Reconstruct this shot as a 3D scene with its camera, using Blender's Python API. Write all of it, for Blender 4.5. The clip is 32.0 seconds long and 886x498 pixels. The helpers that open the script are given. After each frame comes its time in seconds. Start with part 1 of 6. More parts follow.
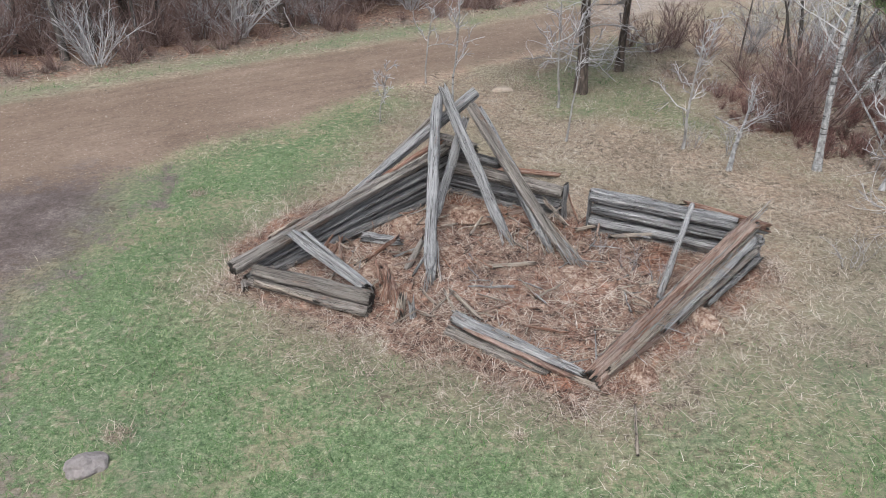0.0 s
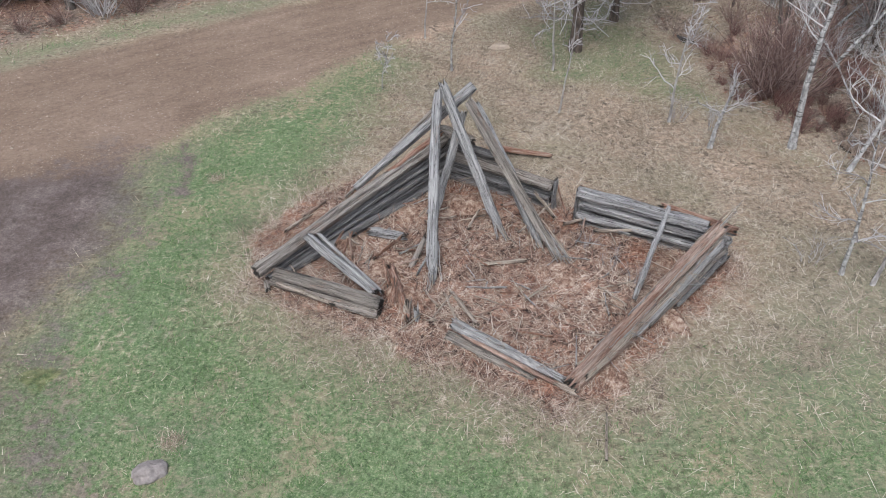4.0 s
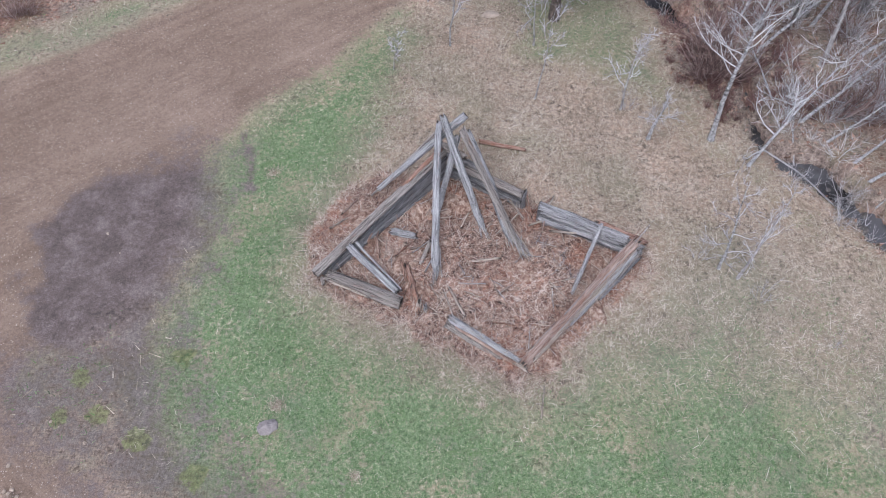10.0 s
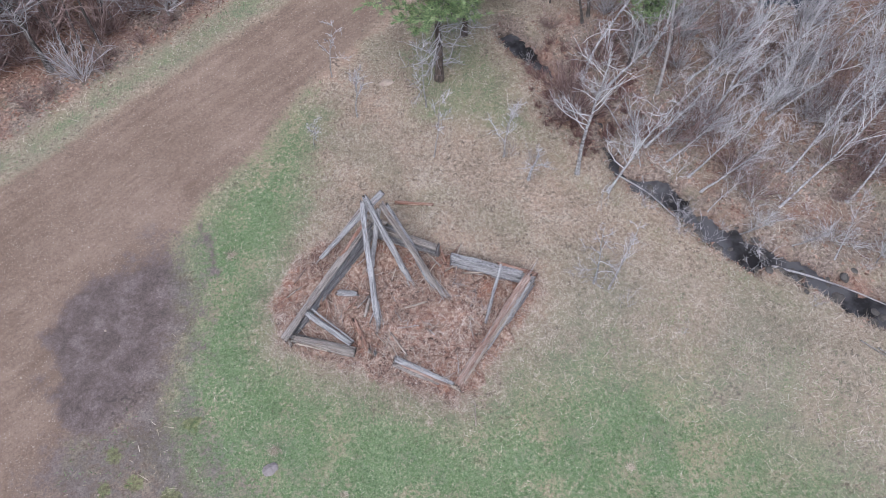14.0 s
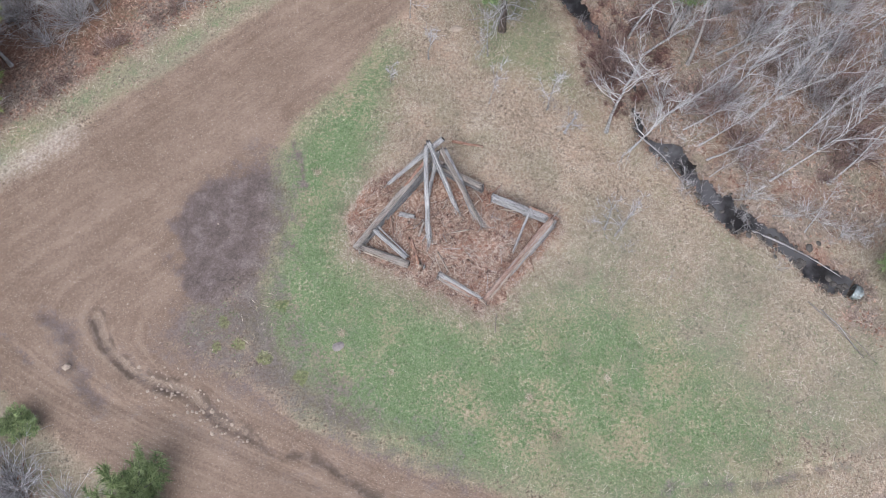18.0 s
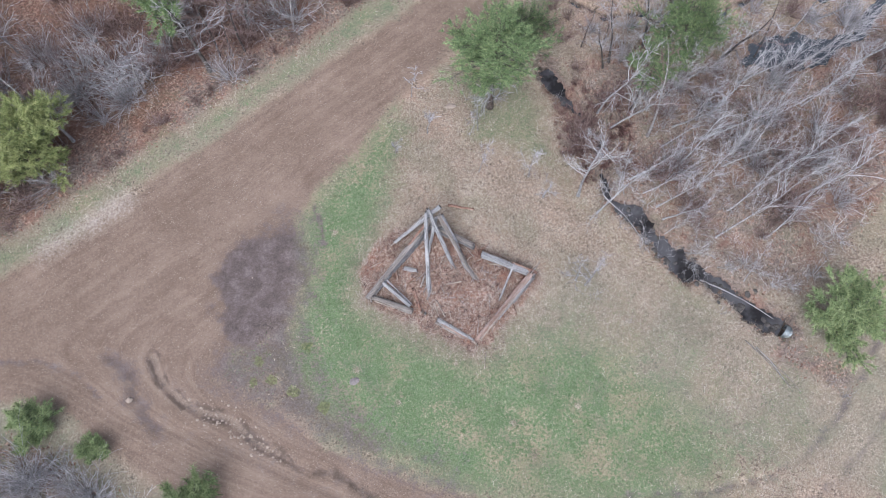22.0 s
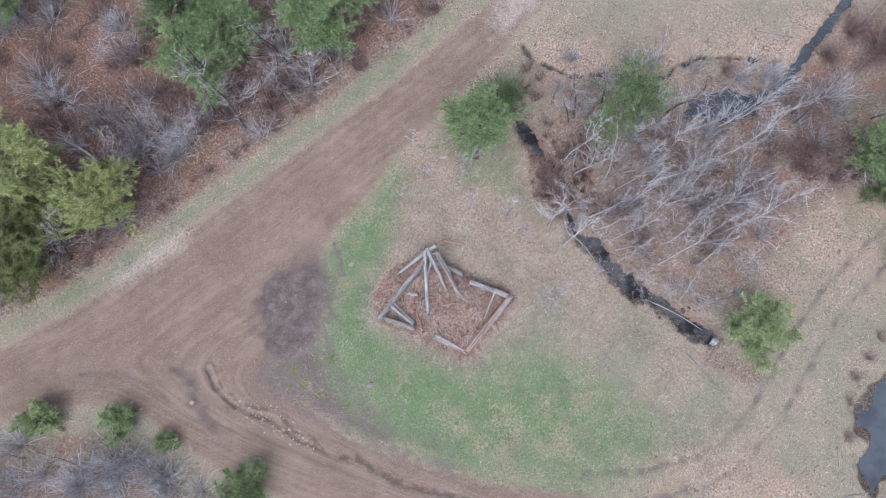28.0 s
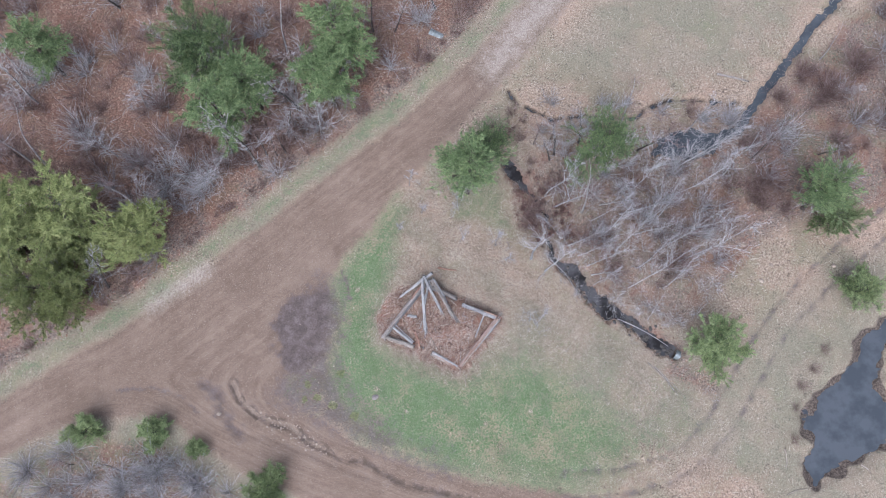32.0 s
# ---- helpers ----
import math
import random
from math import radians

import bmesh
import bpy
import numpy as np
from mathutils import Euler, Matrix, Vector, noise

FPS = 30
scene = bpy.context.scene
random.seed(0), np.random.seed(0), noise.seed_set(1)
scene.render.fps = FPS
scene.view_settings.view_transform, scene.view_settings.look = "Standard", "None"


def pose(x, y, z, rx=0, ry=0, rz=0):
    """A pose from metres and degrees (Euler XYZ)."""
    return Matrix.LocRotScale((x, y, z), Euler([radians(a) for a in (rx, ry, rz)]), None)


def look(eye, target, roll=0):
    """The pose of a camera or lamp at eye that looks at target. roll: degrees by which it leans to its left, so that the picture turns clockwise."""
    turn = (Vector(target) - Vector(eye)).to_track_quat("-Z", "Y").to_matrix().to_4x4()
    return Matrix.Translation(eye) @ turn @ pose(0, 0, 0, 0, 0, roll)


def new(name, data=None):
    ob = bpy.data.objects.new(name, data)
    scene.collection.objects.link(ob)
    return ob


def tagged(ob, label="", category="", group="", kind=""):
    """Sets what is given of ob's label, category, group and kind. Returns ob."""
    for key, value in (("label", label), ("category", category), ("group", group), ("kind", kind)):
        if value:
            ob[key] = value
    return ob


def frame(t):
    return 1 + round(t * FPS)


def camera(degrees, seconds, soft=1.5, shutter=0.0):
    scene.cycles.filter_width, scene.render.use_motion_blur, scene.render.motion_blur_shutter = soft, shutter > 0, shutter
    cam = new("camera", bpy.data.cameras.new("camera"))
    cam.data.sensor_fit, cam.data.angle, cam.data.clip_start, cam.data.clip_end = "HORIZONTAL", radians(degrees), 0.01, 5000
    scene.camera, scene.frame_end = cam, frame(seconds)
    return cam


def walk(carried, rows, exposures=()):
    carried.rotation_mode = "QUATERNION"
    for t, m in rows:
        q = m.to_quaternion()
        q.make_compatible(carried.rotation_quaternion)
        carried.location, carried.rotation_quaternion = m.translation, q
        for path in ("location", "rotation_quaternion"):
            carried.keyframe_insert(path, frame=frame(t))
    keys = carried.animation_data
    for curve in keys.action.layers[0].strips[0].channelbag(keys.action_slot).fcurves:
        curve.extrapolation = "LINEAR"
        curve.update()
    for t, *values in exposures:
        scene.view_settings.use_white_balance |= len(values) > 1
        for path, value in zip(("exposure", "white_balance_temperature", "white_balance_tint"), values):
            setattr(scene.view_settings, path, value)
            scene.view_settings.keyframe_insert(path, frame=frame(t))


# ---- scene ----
# Camera: seconds, eye, yaw to the left of +y, pitch, roll
cam = camera(56.73, 32.0, soft=1.0)
PATH = [
    (0, -0.09, -9.73, 5.69, 0.09, -27.82, 0.17),
    (0.5, -0.08, -9.72, 5.94, 0.11, -27.98, 0.21),
    (1, -0.08, -9.72, 6.20, 0.07, -27.87, 0.18),
    (1.5, -0.09, -9.73, 6.46, -0.00, -27.85, 0.16),
    (2, -0.11, -9.75, 6.73, -0.12, -31.71, 0.20),
    (2.5, -0.13, -9.75, 7.02, -0.23, -36.74, 0.23),
    (3, -0.14, -9.74, 7.34, -0.27, -36.72, 0.30),
    (3.5, -0.14, -9.76, 7.65, -0.20, -36.68, 0.14),
    (5.5, -0.05, -10.04, 9.39, 0.15, -45.17, 0.15),
    (6, -0.06, -10.07, 9.95, 0.05, -53.68, 0.13),
    (6.5, -0.06, -10.06, 10.52, 0.00, -53.84, 0.08),
    (7, -0.06, -10.06, 11.11, -0.03, -54.02, -0.00),
    (7.5, -0.05, -10.04, 11.72, 0.05, -54.37, 0.07),
    (8, -0.05, -10.03, 12.39, 0.06, -54.63, 0.10),
    (8.5, -0.06, -10.04, 13.10, 0.09, -54.76, -0.01),
    (9, -0.07, -10.05, 13.86, 0.06, -54.83, -0.11),
    (9.5, -0.08, -10.08, 14.64, 0.09, -54.85, -0.06),
    (10, -0.10, -10.10, 15.42, 0.05, -54.83, -0.04),
    (10.5, -0.12, -10.11, 16.17, -1.58, -54.83, -0.09),
    (11, -0.13, -10.11, 16.89, -1.70, -54.95, -0.15),
    (11.5, -0.14, -10.10, 17.59, -1.62, -55.07, 0.18),
    (12, -0.16, -10.09, 18.28, -2.89, -55.15, 0.17),
    (12.5, -0.21, -10.11, 18.99, -5.78, -55.18, 0.13),
    (13, -0.25, -10.15, 19.70, -8.95, -57.83, 0.06),
    (13.5, -0.28, -10.20, 20.43, -10.44, -59.22, 0.12),
    (14, -0.30, -10.27, 21.17, -10.39, -59.17, 0.13),
    (14.5, -0.32, -10.34, 21.93, -3.09, -59.18, 0.15),
    (16.5, -0.27, -9.94, 25.64, -2.98, -69.83, 0.09),
    (17, -0.29, -9.88, 26.47, -3.08, -70.93, 0.02),
    (17.5, -0.31, -9.84, 27.28, -3.17, -71.03, 0.10),
    (18, -0.32, -9.81, 28.06, -3.24, -71.09, 0.11),
    (18.5, -0.33, -9.78, 28.82, -3.30, -71.13, 0.09),
    (19, -0.33, -9.76, 29.58, -3.30, -71.13, 0.02),
    (19.5, -0.32, -9.74, 30.34, -3.29, -71.15, -0.05),
    (20, -0.30, -9.71, 31.11, -3.28, -71.17, -0.11),
    (20.5, -0.28, -9.66, 31.88, -3.23, -71.24, -0.19),
    (21, -0.25, -9.60, 32.67, -3.22, -71.31, -0.27),
    (21.5, -0.22, -9.53, 33.48, -3.24, -71.41, -0.29),
    (22, -0.20, -9.44, 34.29, -3.26, -71.52, -0.30),
    (22.5, -0.18, -9.34, 35.10, -3.34, -71.62, -0.27),
    (23, -0.16, -9.24, 35.92, -3.39, -71.73, -0.25),
    (23.5, -0.15, -9.14, 36.74, -3.55, -71.86, -0.15),
    (24, -0.15, -9.05, 37.55, -3.62, -71.99, -0.12),
    (24.5, -0.14, -8.95, 38.34, -3.70, -72.64, -0.09),
    (25, -0.14, -8.85, 39.12, -3.73, -72.74, -0.08),
    (25.5, -0.14, -8.75, 39.88, -3.79, -72.84, -0.05),
    (26, -0.14, -8.65, 40.64, -3.90, -72.92, 0.02),
    (26.5, -0.14, -8.57, 41.40, -4.03, -73.00, 0.07),
    (28.5, -0.11, -8.44, 44.45, -4.44, -74.86, 0.11),
    (29, -0.09, -8.38, 45.21, -4.45, -74.89, 0.09),
    (29.5, -0.06, -8.31, 45.97, -4.47, -74.95, 0.07),
    (30, -0.03, -8.23, 46.75, -4.51, -74.99, 0.03),
    (30.5, 0.00, -8.16, 47.53, -4.59, -75.03, 0.04),
    (31, 0.04, -8.08, 48.31, -4.65, -75.08, 0.03),
    (31.5, 0.08, -7.99, 49.10, -4.69, -75.15, -0.02),
    (32, 0.12, -7.91, 49.90, -4.82, -75.19, 0.02),
]


def flown(x, y, z, yaw, pitch, roll):
    return pose(x, y, z, 90 + pitch, 0, yaw) @ pose(0, 0, 0, 0, 0, roll)


walk(cam, [(t, flown(*v)) for t, *v in PATH], [(0, 0.59, 6250, 6), (3.5, 0.55, 6200, 7), (6, 0.46, 6100, 9), (8, 0.58, 5900, 11), (12, 0.55, 5700, 14), (15, 0.56, 5850, 12), (18, 0.65, 6050, 10), (21, 0.64, 5850, 11), (32, 0.62, 5650, 12)])

# ---- light: an overcast spring day ----
world = bpy.data.worlds.new("overcast")
scene.world = world
world.use_nodes = True
wn = world.node_tree
sky = wn.nodes.new("ShaderNodeTexSky")
sky.sky_type, sky.sun_disc = "NISHITA", False
sky.sun_elevation, sky.sun_rotation = radians(58), radians(200)
sky.air_density, sky.dust_density, sky.ozone_density = 1.0, 6.0, 1.0
soft = wn.nodes.new("ShaderNodeHueSaturation")
soft.inputs["Saturation"].default_value = 0.6
wn.links.new(sky.outputs[0], soft.inputs["Color"])
wn.links.new(soft.outputs[0], wn.nodes["Background"].inputs[0])
wn.nodes["Background"].inputs[1].default_value = 0.15
sun = new("sun", bpy.data.lights.new("sun", "SUN"))
sun.data.energy, sun.data.angle, sun.data.color = 1.0, radians(40), (0.95, 0.985, 1.03)
sun.matrix_world = look((-8, -16, 30), (0, 0, 0))


# ---- materials ----
class Nodes:
    """A small hand for node materials."""

    def __init__(self, name):
        self.mat = bpy.data.materials.new(name)
        self.mat.use_nodes = True
        self.t = self.mat.node_tree
        self.bsdf = self.t.nodes["Principled BSDF"]
        self.bsdf.inputs["Specular IOR Level"].default_value = 0.25

    def put(self, sock, v):
        if isinstance(v, bpy.types.NodeSocket):
            self.t.links.new(v, sock)
        elif isinstance(v, tuple) and len(v) == 3 and sock.type == "RGBA":
            sock.default_value = (*v, 1)
        else:
            sock.default_value = v

    def node(self, kind, **ins):
        n = self.t.nodes.new(kind)
        for k, v in ins.items():
            self.put(n.inputs[k.replace("_", " ")], v)
        return n

    def attr(self, name):
        n = self.t.nodes.new("ShaderNodeAttribute")
        n.attribute_name = name
        return n.outputs["Fac"]

    def coords(self, which="Object", scale=(1, 1, 1)):
        c = self.t.nodes.new("ShaderNodeTexCoord")
        return self.node("ShaderNodeMapping", Vector=c.outputs[which], Scale=scale).outputs[0]

    def noise(self, vec, scale, detail=3.0, rough=0.55):
        return self.node("ShaderNodeTexNoise", Vector=vec, Scale=scale, Detail=detail, Roughness=rough).outputs["Fac"]

    def math(self, op, a, b=0.0):
        n = self.t.nodes.new("ShaderNodeMath")
        n.operation = op
        self.put(n.inputs[0], a), self.put(n.inputs[1], b)
        return n.outputs[0]

    def step(self, v, lo, hi):
        n = self.t.nodes.new("ShaderNodeMapRange")
        n.interpolation_type = "SMOOTHSTEP"
        self.put(n.inputs["Value"], v)
        n.inputs["From Min"].default_value, n.inputs["From Max"].default_value = lo, hi
        return n.outputs[0]

    def mix(self, f, a, b, blend="MIX"):
        n = self.t.nodes.new("ShaderNodeMix")
        n.data_type, n.blend_type = "RGBA", blend
        self.put(n.inputs[0], f), self.put(n.inputs[6], a), self.put(n.inputs[7], b)
        return n.outputs[2]

    def ramp(self, f, *stops):
        n = self.t.nodes.new("ShaderNodeValToRGB")
        e = n.color_ramp.elements
        while len(e) < len(stops):
            e.new(0.5)
        for s, (p, c) in zip(e, stops):
            s.position, s.color = p, (*c, 1)
        self.put(n.inputs[0], f)
        return n.outputs[0]

    def done(self, colour, rough=0.9, bump=None, strength=0.3, distance=0.02):
        self.put(self.bsdf.inputs["Base Color"], colour)
        self.put(self.bsdf.inputs["Roughness"], rough)
        if bump is not None:
            b = self.node("ShaderNodeBump", Strength=strength, Distance=distance, Height=bump)
            self.put(self.bsdf.inputs["Normal"], b.outputs[0])
        return self.mat


def ground_material():
    g = Nodes("ground_cover")
    v = g.coords("Object")
    big, mid, fine, grit = g.noise(v, 0.35, 4), g.noise(v, 1.7, 5, 0.65), g.noise(v, 8, 6, 0.75), g.noise(v, 45, 4, 0.75)
    straws = g.noise(g.coords("Object", (30, 7, 9)), 1.0, 5, 0.75)
    cross = g.noise(g.coords("Object", (7, 34, 9)), 1.0, 5, 0.75)
    blend = lambda a, b, k: g.math("ADD", g.math("MULTIPLY", a, 1 - k), g.math("MULTIPLY", b, k))
    rag = g.math("SUBTRACT", blend(blend(mid, big, 0.35), fine, 0.4), 0.5)

    def zone(name, wild=0.8, lo=0.4, hi=0.62):
        return g.step(g.math("ADD", g.attr(name), g.math("MULTIPLY", rag, wild * 2)), lo, hi)

    thatch = blend(blend(straws, cross, 0.5), fine, 0.45)
    dry = g.ramp(thatch, (0.39, (0.05, 0.037, 0.029)), (0.455, (0.185, 0.14, 0.106)), (0.525, (0.335, 0.256, 0.194)), (0.605, (0.57, 0.475, 0.388)))
    dry = g.mix(g.math("MULTIPLY", g.step(blend(big, mid, 0.4), 0.47, 0.56), 0.75), dry, g.mix(0.6, dry, (0.34, 0.232, 0.172)))
    dry = g.mix(g.math("MULTIPLY", g.step(blend(g.noise(v, 0.27, 3), fine, 0.35), 0.48, 0.56), 0.8), dry, g.mix(0.55, dry, (0.15, 0.165, 0.105)))
    dry = g.mix(g.math("MULTIPLY", g.step(blend(mid, fine, 0.6), 0.47, 0.40), 0.6), dry, (0.07, 0.055, 0.043))
    green = g.ramp(blend(g.noise(v, 17, 5, 0.8), grit, 0.45), (0.39, (0.032, 0.06, 0.028)), (0.47, (0.075, 0.132, 0.057)), (0.55, (0.14, 0.20, 0.098)), (0.61, (0.30, 0.315, 0.205)))
    green = g.mix(g.math("MULTIPLY", g.step(blend(blend(mid, big, 0.6), fine, 0.45), 0.475, 0.57), 0.62), green, dry)
    bare = g.step(blend(g.noise(v, 0.6, 5, 0.7), fine, 0.3), 0.54, 0.61)
    green = g.mix(g.math("MULTIPLY", bare, 0.42), green, dry)
    green = g.mix(g.math("MULTIPLY", g.step(blend(g.noise(v, 0.85, 4, 0.6), fine, 0.25), 0.53, 0.6), 0.55), green, g.mix(0.5, green, (0.05, 0.105, 0.06)))
    lane = g.node("ShaderNodeCombineXYZ", X=g.attr("lane"), Y=g.math("MULTIPLY", g.noise(v, 0.12, 2), 2.0)).outputs[0]
    streak = g.noise(lane, 2.4, 5, 0.62)
    road = g.ramp(blend(blend(streak, blend(blend(big, mid, 0.4), fine, 0.4), 0.7), grit, 0.36), (0.38, (0.102, 0.071, 0.053)), (0.49, (0.17, 0.122, 0.092)), (0.6, (0.268, 0.203, 0.162)))
    stone = g.node("ShaderNodeTexVoronoi", Vector=v, Scale=22.0)
    pick = g.node("ShaderNodeSeparateColor", Color=stone.outputs["Color"]).outputs[0]
    pebble = g.math("MULTIPLY", g.step(stone.outputs["Distance"], 0.34, 0.22), g.step(pick, 0.74, 0.84))
    road = g.mix(g.math("MULTIPLY", pebble, 0.8), road, (0.40, 0.35, 0.31))
    dark = g.ramp(blend(blend(mid, fine, 0.4), grit, 0.4), (0.38, (0.04, 0.032, 0.032)), (0.5, (0.088, 0.071, 0.07)), (0.6, (0.185, 0.155, 0.15)))
    litter = g.ramp(blend(fine, grit, 0.45), (0.38, (0.04, 0.03, 0.025)), (0.47, (0.135, 0.102, 0.085)), (0.55, (0.235, 0.188, 0.16)), (0.63, (0.40, 0.345, 0.305)))
    litter = g.mix(g.math("MULTIPLY", g.step(blend(g.noise(v, 0.33, 4), mid, 0.35), 0.5, 0.6), 0.5), litter, g.mix(grit, (0.09, 0.088, 0.05), (0.22, 0.205, 0.135)))
    litter = g.mix(g.math("MULTIPLY", g.step(g.noise(v, 0.5, 4), 0.47, 0.64), 0.5), litter, g.mix(grit, (0.12, 0.052, 0.034), (0.30, 0.15, 0.10)))
    litter = g.mix(g.math("MULTIPLY", zone("oak", 1.2, 0.3, 0.8), 0.62), litter, g.ramp(blend(fine, grit, 0.5), (0.4, (0.05, 0.023, 0.016)), (0.5, (0.15, 0.075, 0.05)), (0.62, (0.32, 0.20, 0.15))))
    rot = g.ramp(blend(blend(fine, thatch, 0.5), mid, 0.2), (0.43, (0.022, 0.013, 0.011)), (0.488, (0.138, 0.077, 0.057)), (0.54, (0.29, 0.187, 0.143)), (0.605, (0.60, 0.468, 0.384)))
    rot = g.mix(g.math("MULTIPLY", g.step(blend(mid, fine, 0.35), 0.51, 0.6), 0.55), rot, g.mix(grit, (0.13, 0.04, 0.022), (0.33, 0.14, 0.085)))
    ember = g.ramp(blend(fine, grit, 0.5), (0.38, (0.05, 0.02, 0.013)), (0.46, (0.17, 0.072, 0.046)), (0.54, (0.31, 0.155, 0.103)), (0.63, (0.50, 0.33, 0.24)))
    rot = g.mix(g.math("MULTIPLY", zone("red", 0.8, 0.3, 0.75), 0.85), rot, ember)
    mud = g.ramp(blend(fine, grit, 0.4), (0.39, (0.022, 0.016, 0.013)), (0.49, (0.072, 0.055, 0.045)), (0.6, (0.185, 0.15, 0.125)))
    pale = g.ramp(blend(grit, fine, 0.5), (0.36, (0.20, 0.165, 0.135)), (0.5, (0.34, 0.295, 0.255)), (0.64, (0.50, 0.455, 0.41)))
    c = g.mix(g.math("MULTIPLY", zone("sage", 1.0, 0.3, 0.75), 0.8), dry, g.mix(0.6, dry, (0.19, 0.182, 0.138)))
    c = g.mix(zone("litter"), c, litter)
    c = g.mix(g.math("MULTIPLY", zone("green", 1.2, 0.28, 0.78), 0.9), c, green)
    c = g.mix(zone("road", 0.95), c, road)
    c = g.mix(g.math("MULTIPLY", zone("pale", 0.9, 0.2, 0.9), 0.8), c, pale)
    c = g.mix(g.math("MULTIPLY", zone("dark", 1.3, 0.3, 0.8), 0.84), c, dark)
    c = g.mix(g.math("MULTIPLY", zone("moss", 1.2), 0.5), c, g.ramp(fine, (0.4, (0.045, 0.06, 0.016)), (0.6, (0.17, 0.20, 0.055))))
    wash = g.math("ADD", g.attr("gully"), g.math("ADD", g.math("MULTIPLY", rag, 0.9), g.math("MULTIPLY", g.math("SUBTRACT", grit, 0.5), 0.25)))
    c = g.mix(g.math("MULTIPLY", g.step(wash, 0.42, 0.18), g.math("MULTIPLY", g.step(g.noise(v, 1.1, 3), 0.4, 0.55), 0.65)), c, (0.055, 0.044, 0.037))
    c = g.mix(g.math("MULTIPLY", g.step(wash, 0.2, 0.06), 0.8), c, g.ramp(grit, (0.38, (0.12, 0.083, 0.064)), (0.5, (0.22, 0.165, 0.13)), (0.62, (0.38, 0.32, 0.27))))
    c = g.mix(zone("rot", 0.7), c, rot)
    c = g.mix(zone("mud", 0.6), c, mud)
    tuft = g.math("ADD", blend(g.noise(v, 13, 3, 0.6), g.noise(v, 30, 3, 0.7), 0.5), -0.5)
    gain = g.math("ADD", g.math("MULTIPLY", tuft, g.math("SUBTRACT", 2.7, g.math("MULTIPLY", g.math("MAXIMUM", g.attr("road"), g.math("MULTIPLY", g.attr("green"), 0.75)), 1.5))), 1.0)
    c = g.mix(1.0, c, g.node("ShaderNodeCombineColor", Red=gain, Green=gain, Blue=gain).outputs[0], "MULTIPLY")
    bump = g.math("ADD", g.math("MULTIPLY", fine, 0.8), g.math("MULTIPLY", grit, 0.4))
    return g.done(c, 0.95, bump, 0.6, 0.06)


def wood_material(name, dark, mid, light, red=0.0):
    """Weathered wood; its grain runs along the local x axis."""
    g = Nodes(name)
    rnd = g.t.nodes.new("ShaderNodeObjectInfo").outputs["Random"]
    shift = g.math("MULTIPLY", rnd, 40.0)
    base = g.t.nodes.new("ShaderNodeTexCoord").outputs["Object"]
    off = g.node("ShaderNodeCombineXYZ", X=shift, Y=shift, Z=shift).outputs[0]

    def vec(s):
        return g.node("ShaderNodeMapping", Vector=base, Scale=s, Location=off).outputs[0]

    grain, crack = g.noise(vec((1.6, 55, 55)), 1.0, 6, 0.8), g.noise(vec((0.6, 30, 30)), 1.0, 6, 0.75)
    patch, spot = g.noise(vec((2.0, 7, 7)), 1.0, 5, 0.7), g.noise(vec((4, 42, 42)), 1.0, 5, 0.75)
    bleach = g.noise(vec((1.1, 3.5, 3.5)), 1.0, 4, 0.6)
    c = g.ramp(grain, (0.32, dark), (0.45, mid), (0.62, light))
    c = g.mix(g.math("MULTIPLY", g.step(bleach, 0.44, 0.58), 0.55), c, g.ramp(grain, (0.36, mid), (0.56, light)))
    c = g.mix(g.math("MULTIPLY", g.step(patch, 0.5, 0.62), 0.42), c, g.ramp(grain, (0.38, tuple(0.35 * x for x in mid)), (0.6, tuple(0.95 * x for x in mid))))
    if red:
        m = g.step(g.math("ADD", g.math("MULTIPLY", patch, 0.65), g.math("MULTIPLY", spot, 0.35)), 0.62 - 0.25 * red, 0.72 - 0.2 * red)
        c = g.mix(m, c, g.ramp(spot, (0.38, (0.14, 0.068, 0.05)), (0.5, (0.36, 0.215, 0.165)), (0.62, (0.56, 0.43, 0.365))))
    c = g.mix(g.math("MULTIPLY", g.step(crack, 0.43, 0.36), 0.68 - 0.2 * (red > 0.7)), c, (0.025, 0.019, 0.017))
    check = g.noise(vec((0.35, 13, 13)), 1.0, 4, 0.65)
    c = g.mix(g.math("MULTIPLY", g.step(g.math("ABSOLUTE", g.math("SUBTRACT", check, 0.5)), 0.013, 0.004), 0.9 - 0.3 * (red > 0.7)), c, (0.02, 0.017, 0.015))
    c = g.mix(g.math("MULTIPLY", rnd, 0.2), c, mid)
    return g.done(c, 0.85, g.math("ADD", grain, g.math("MULTIPLY", crack, 2.6)), 1.0, 0.04)


def bark_material(name, dark, mid, light, scale=(14, 14, 4), marks=0.0):
    g = Nodes(name)
    v = g.coords("Object", scale)
    n, m = g.noise(v, 1.0, 4, 0.6), g.noise(g.coords("Object", (3, 3, 3)), 1.0, 3)
    c = g.ramp(n, (0.32, dark), (0.5, mid), (0.68, light))
    if marks:
        b = g.noise(g.coords("Object", (4, 4, 22)), 1.0, 3)
        c = g.mix(g.math("MULTIPLY", g.step(b, 0.57, 0.64), marks), c, (0.045, 0.04, 0.037))
    c = g.mix(g.math("MULTIPLY", m, 0.35), c, dark)
    return g.done(c, 0.85, n, 0.5, 0.02)


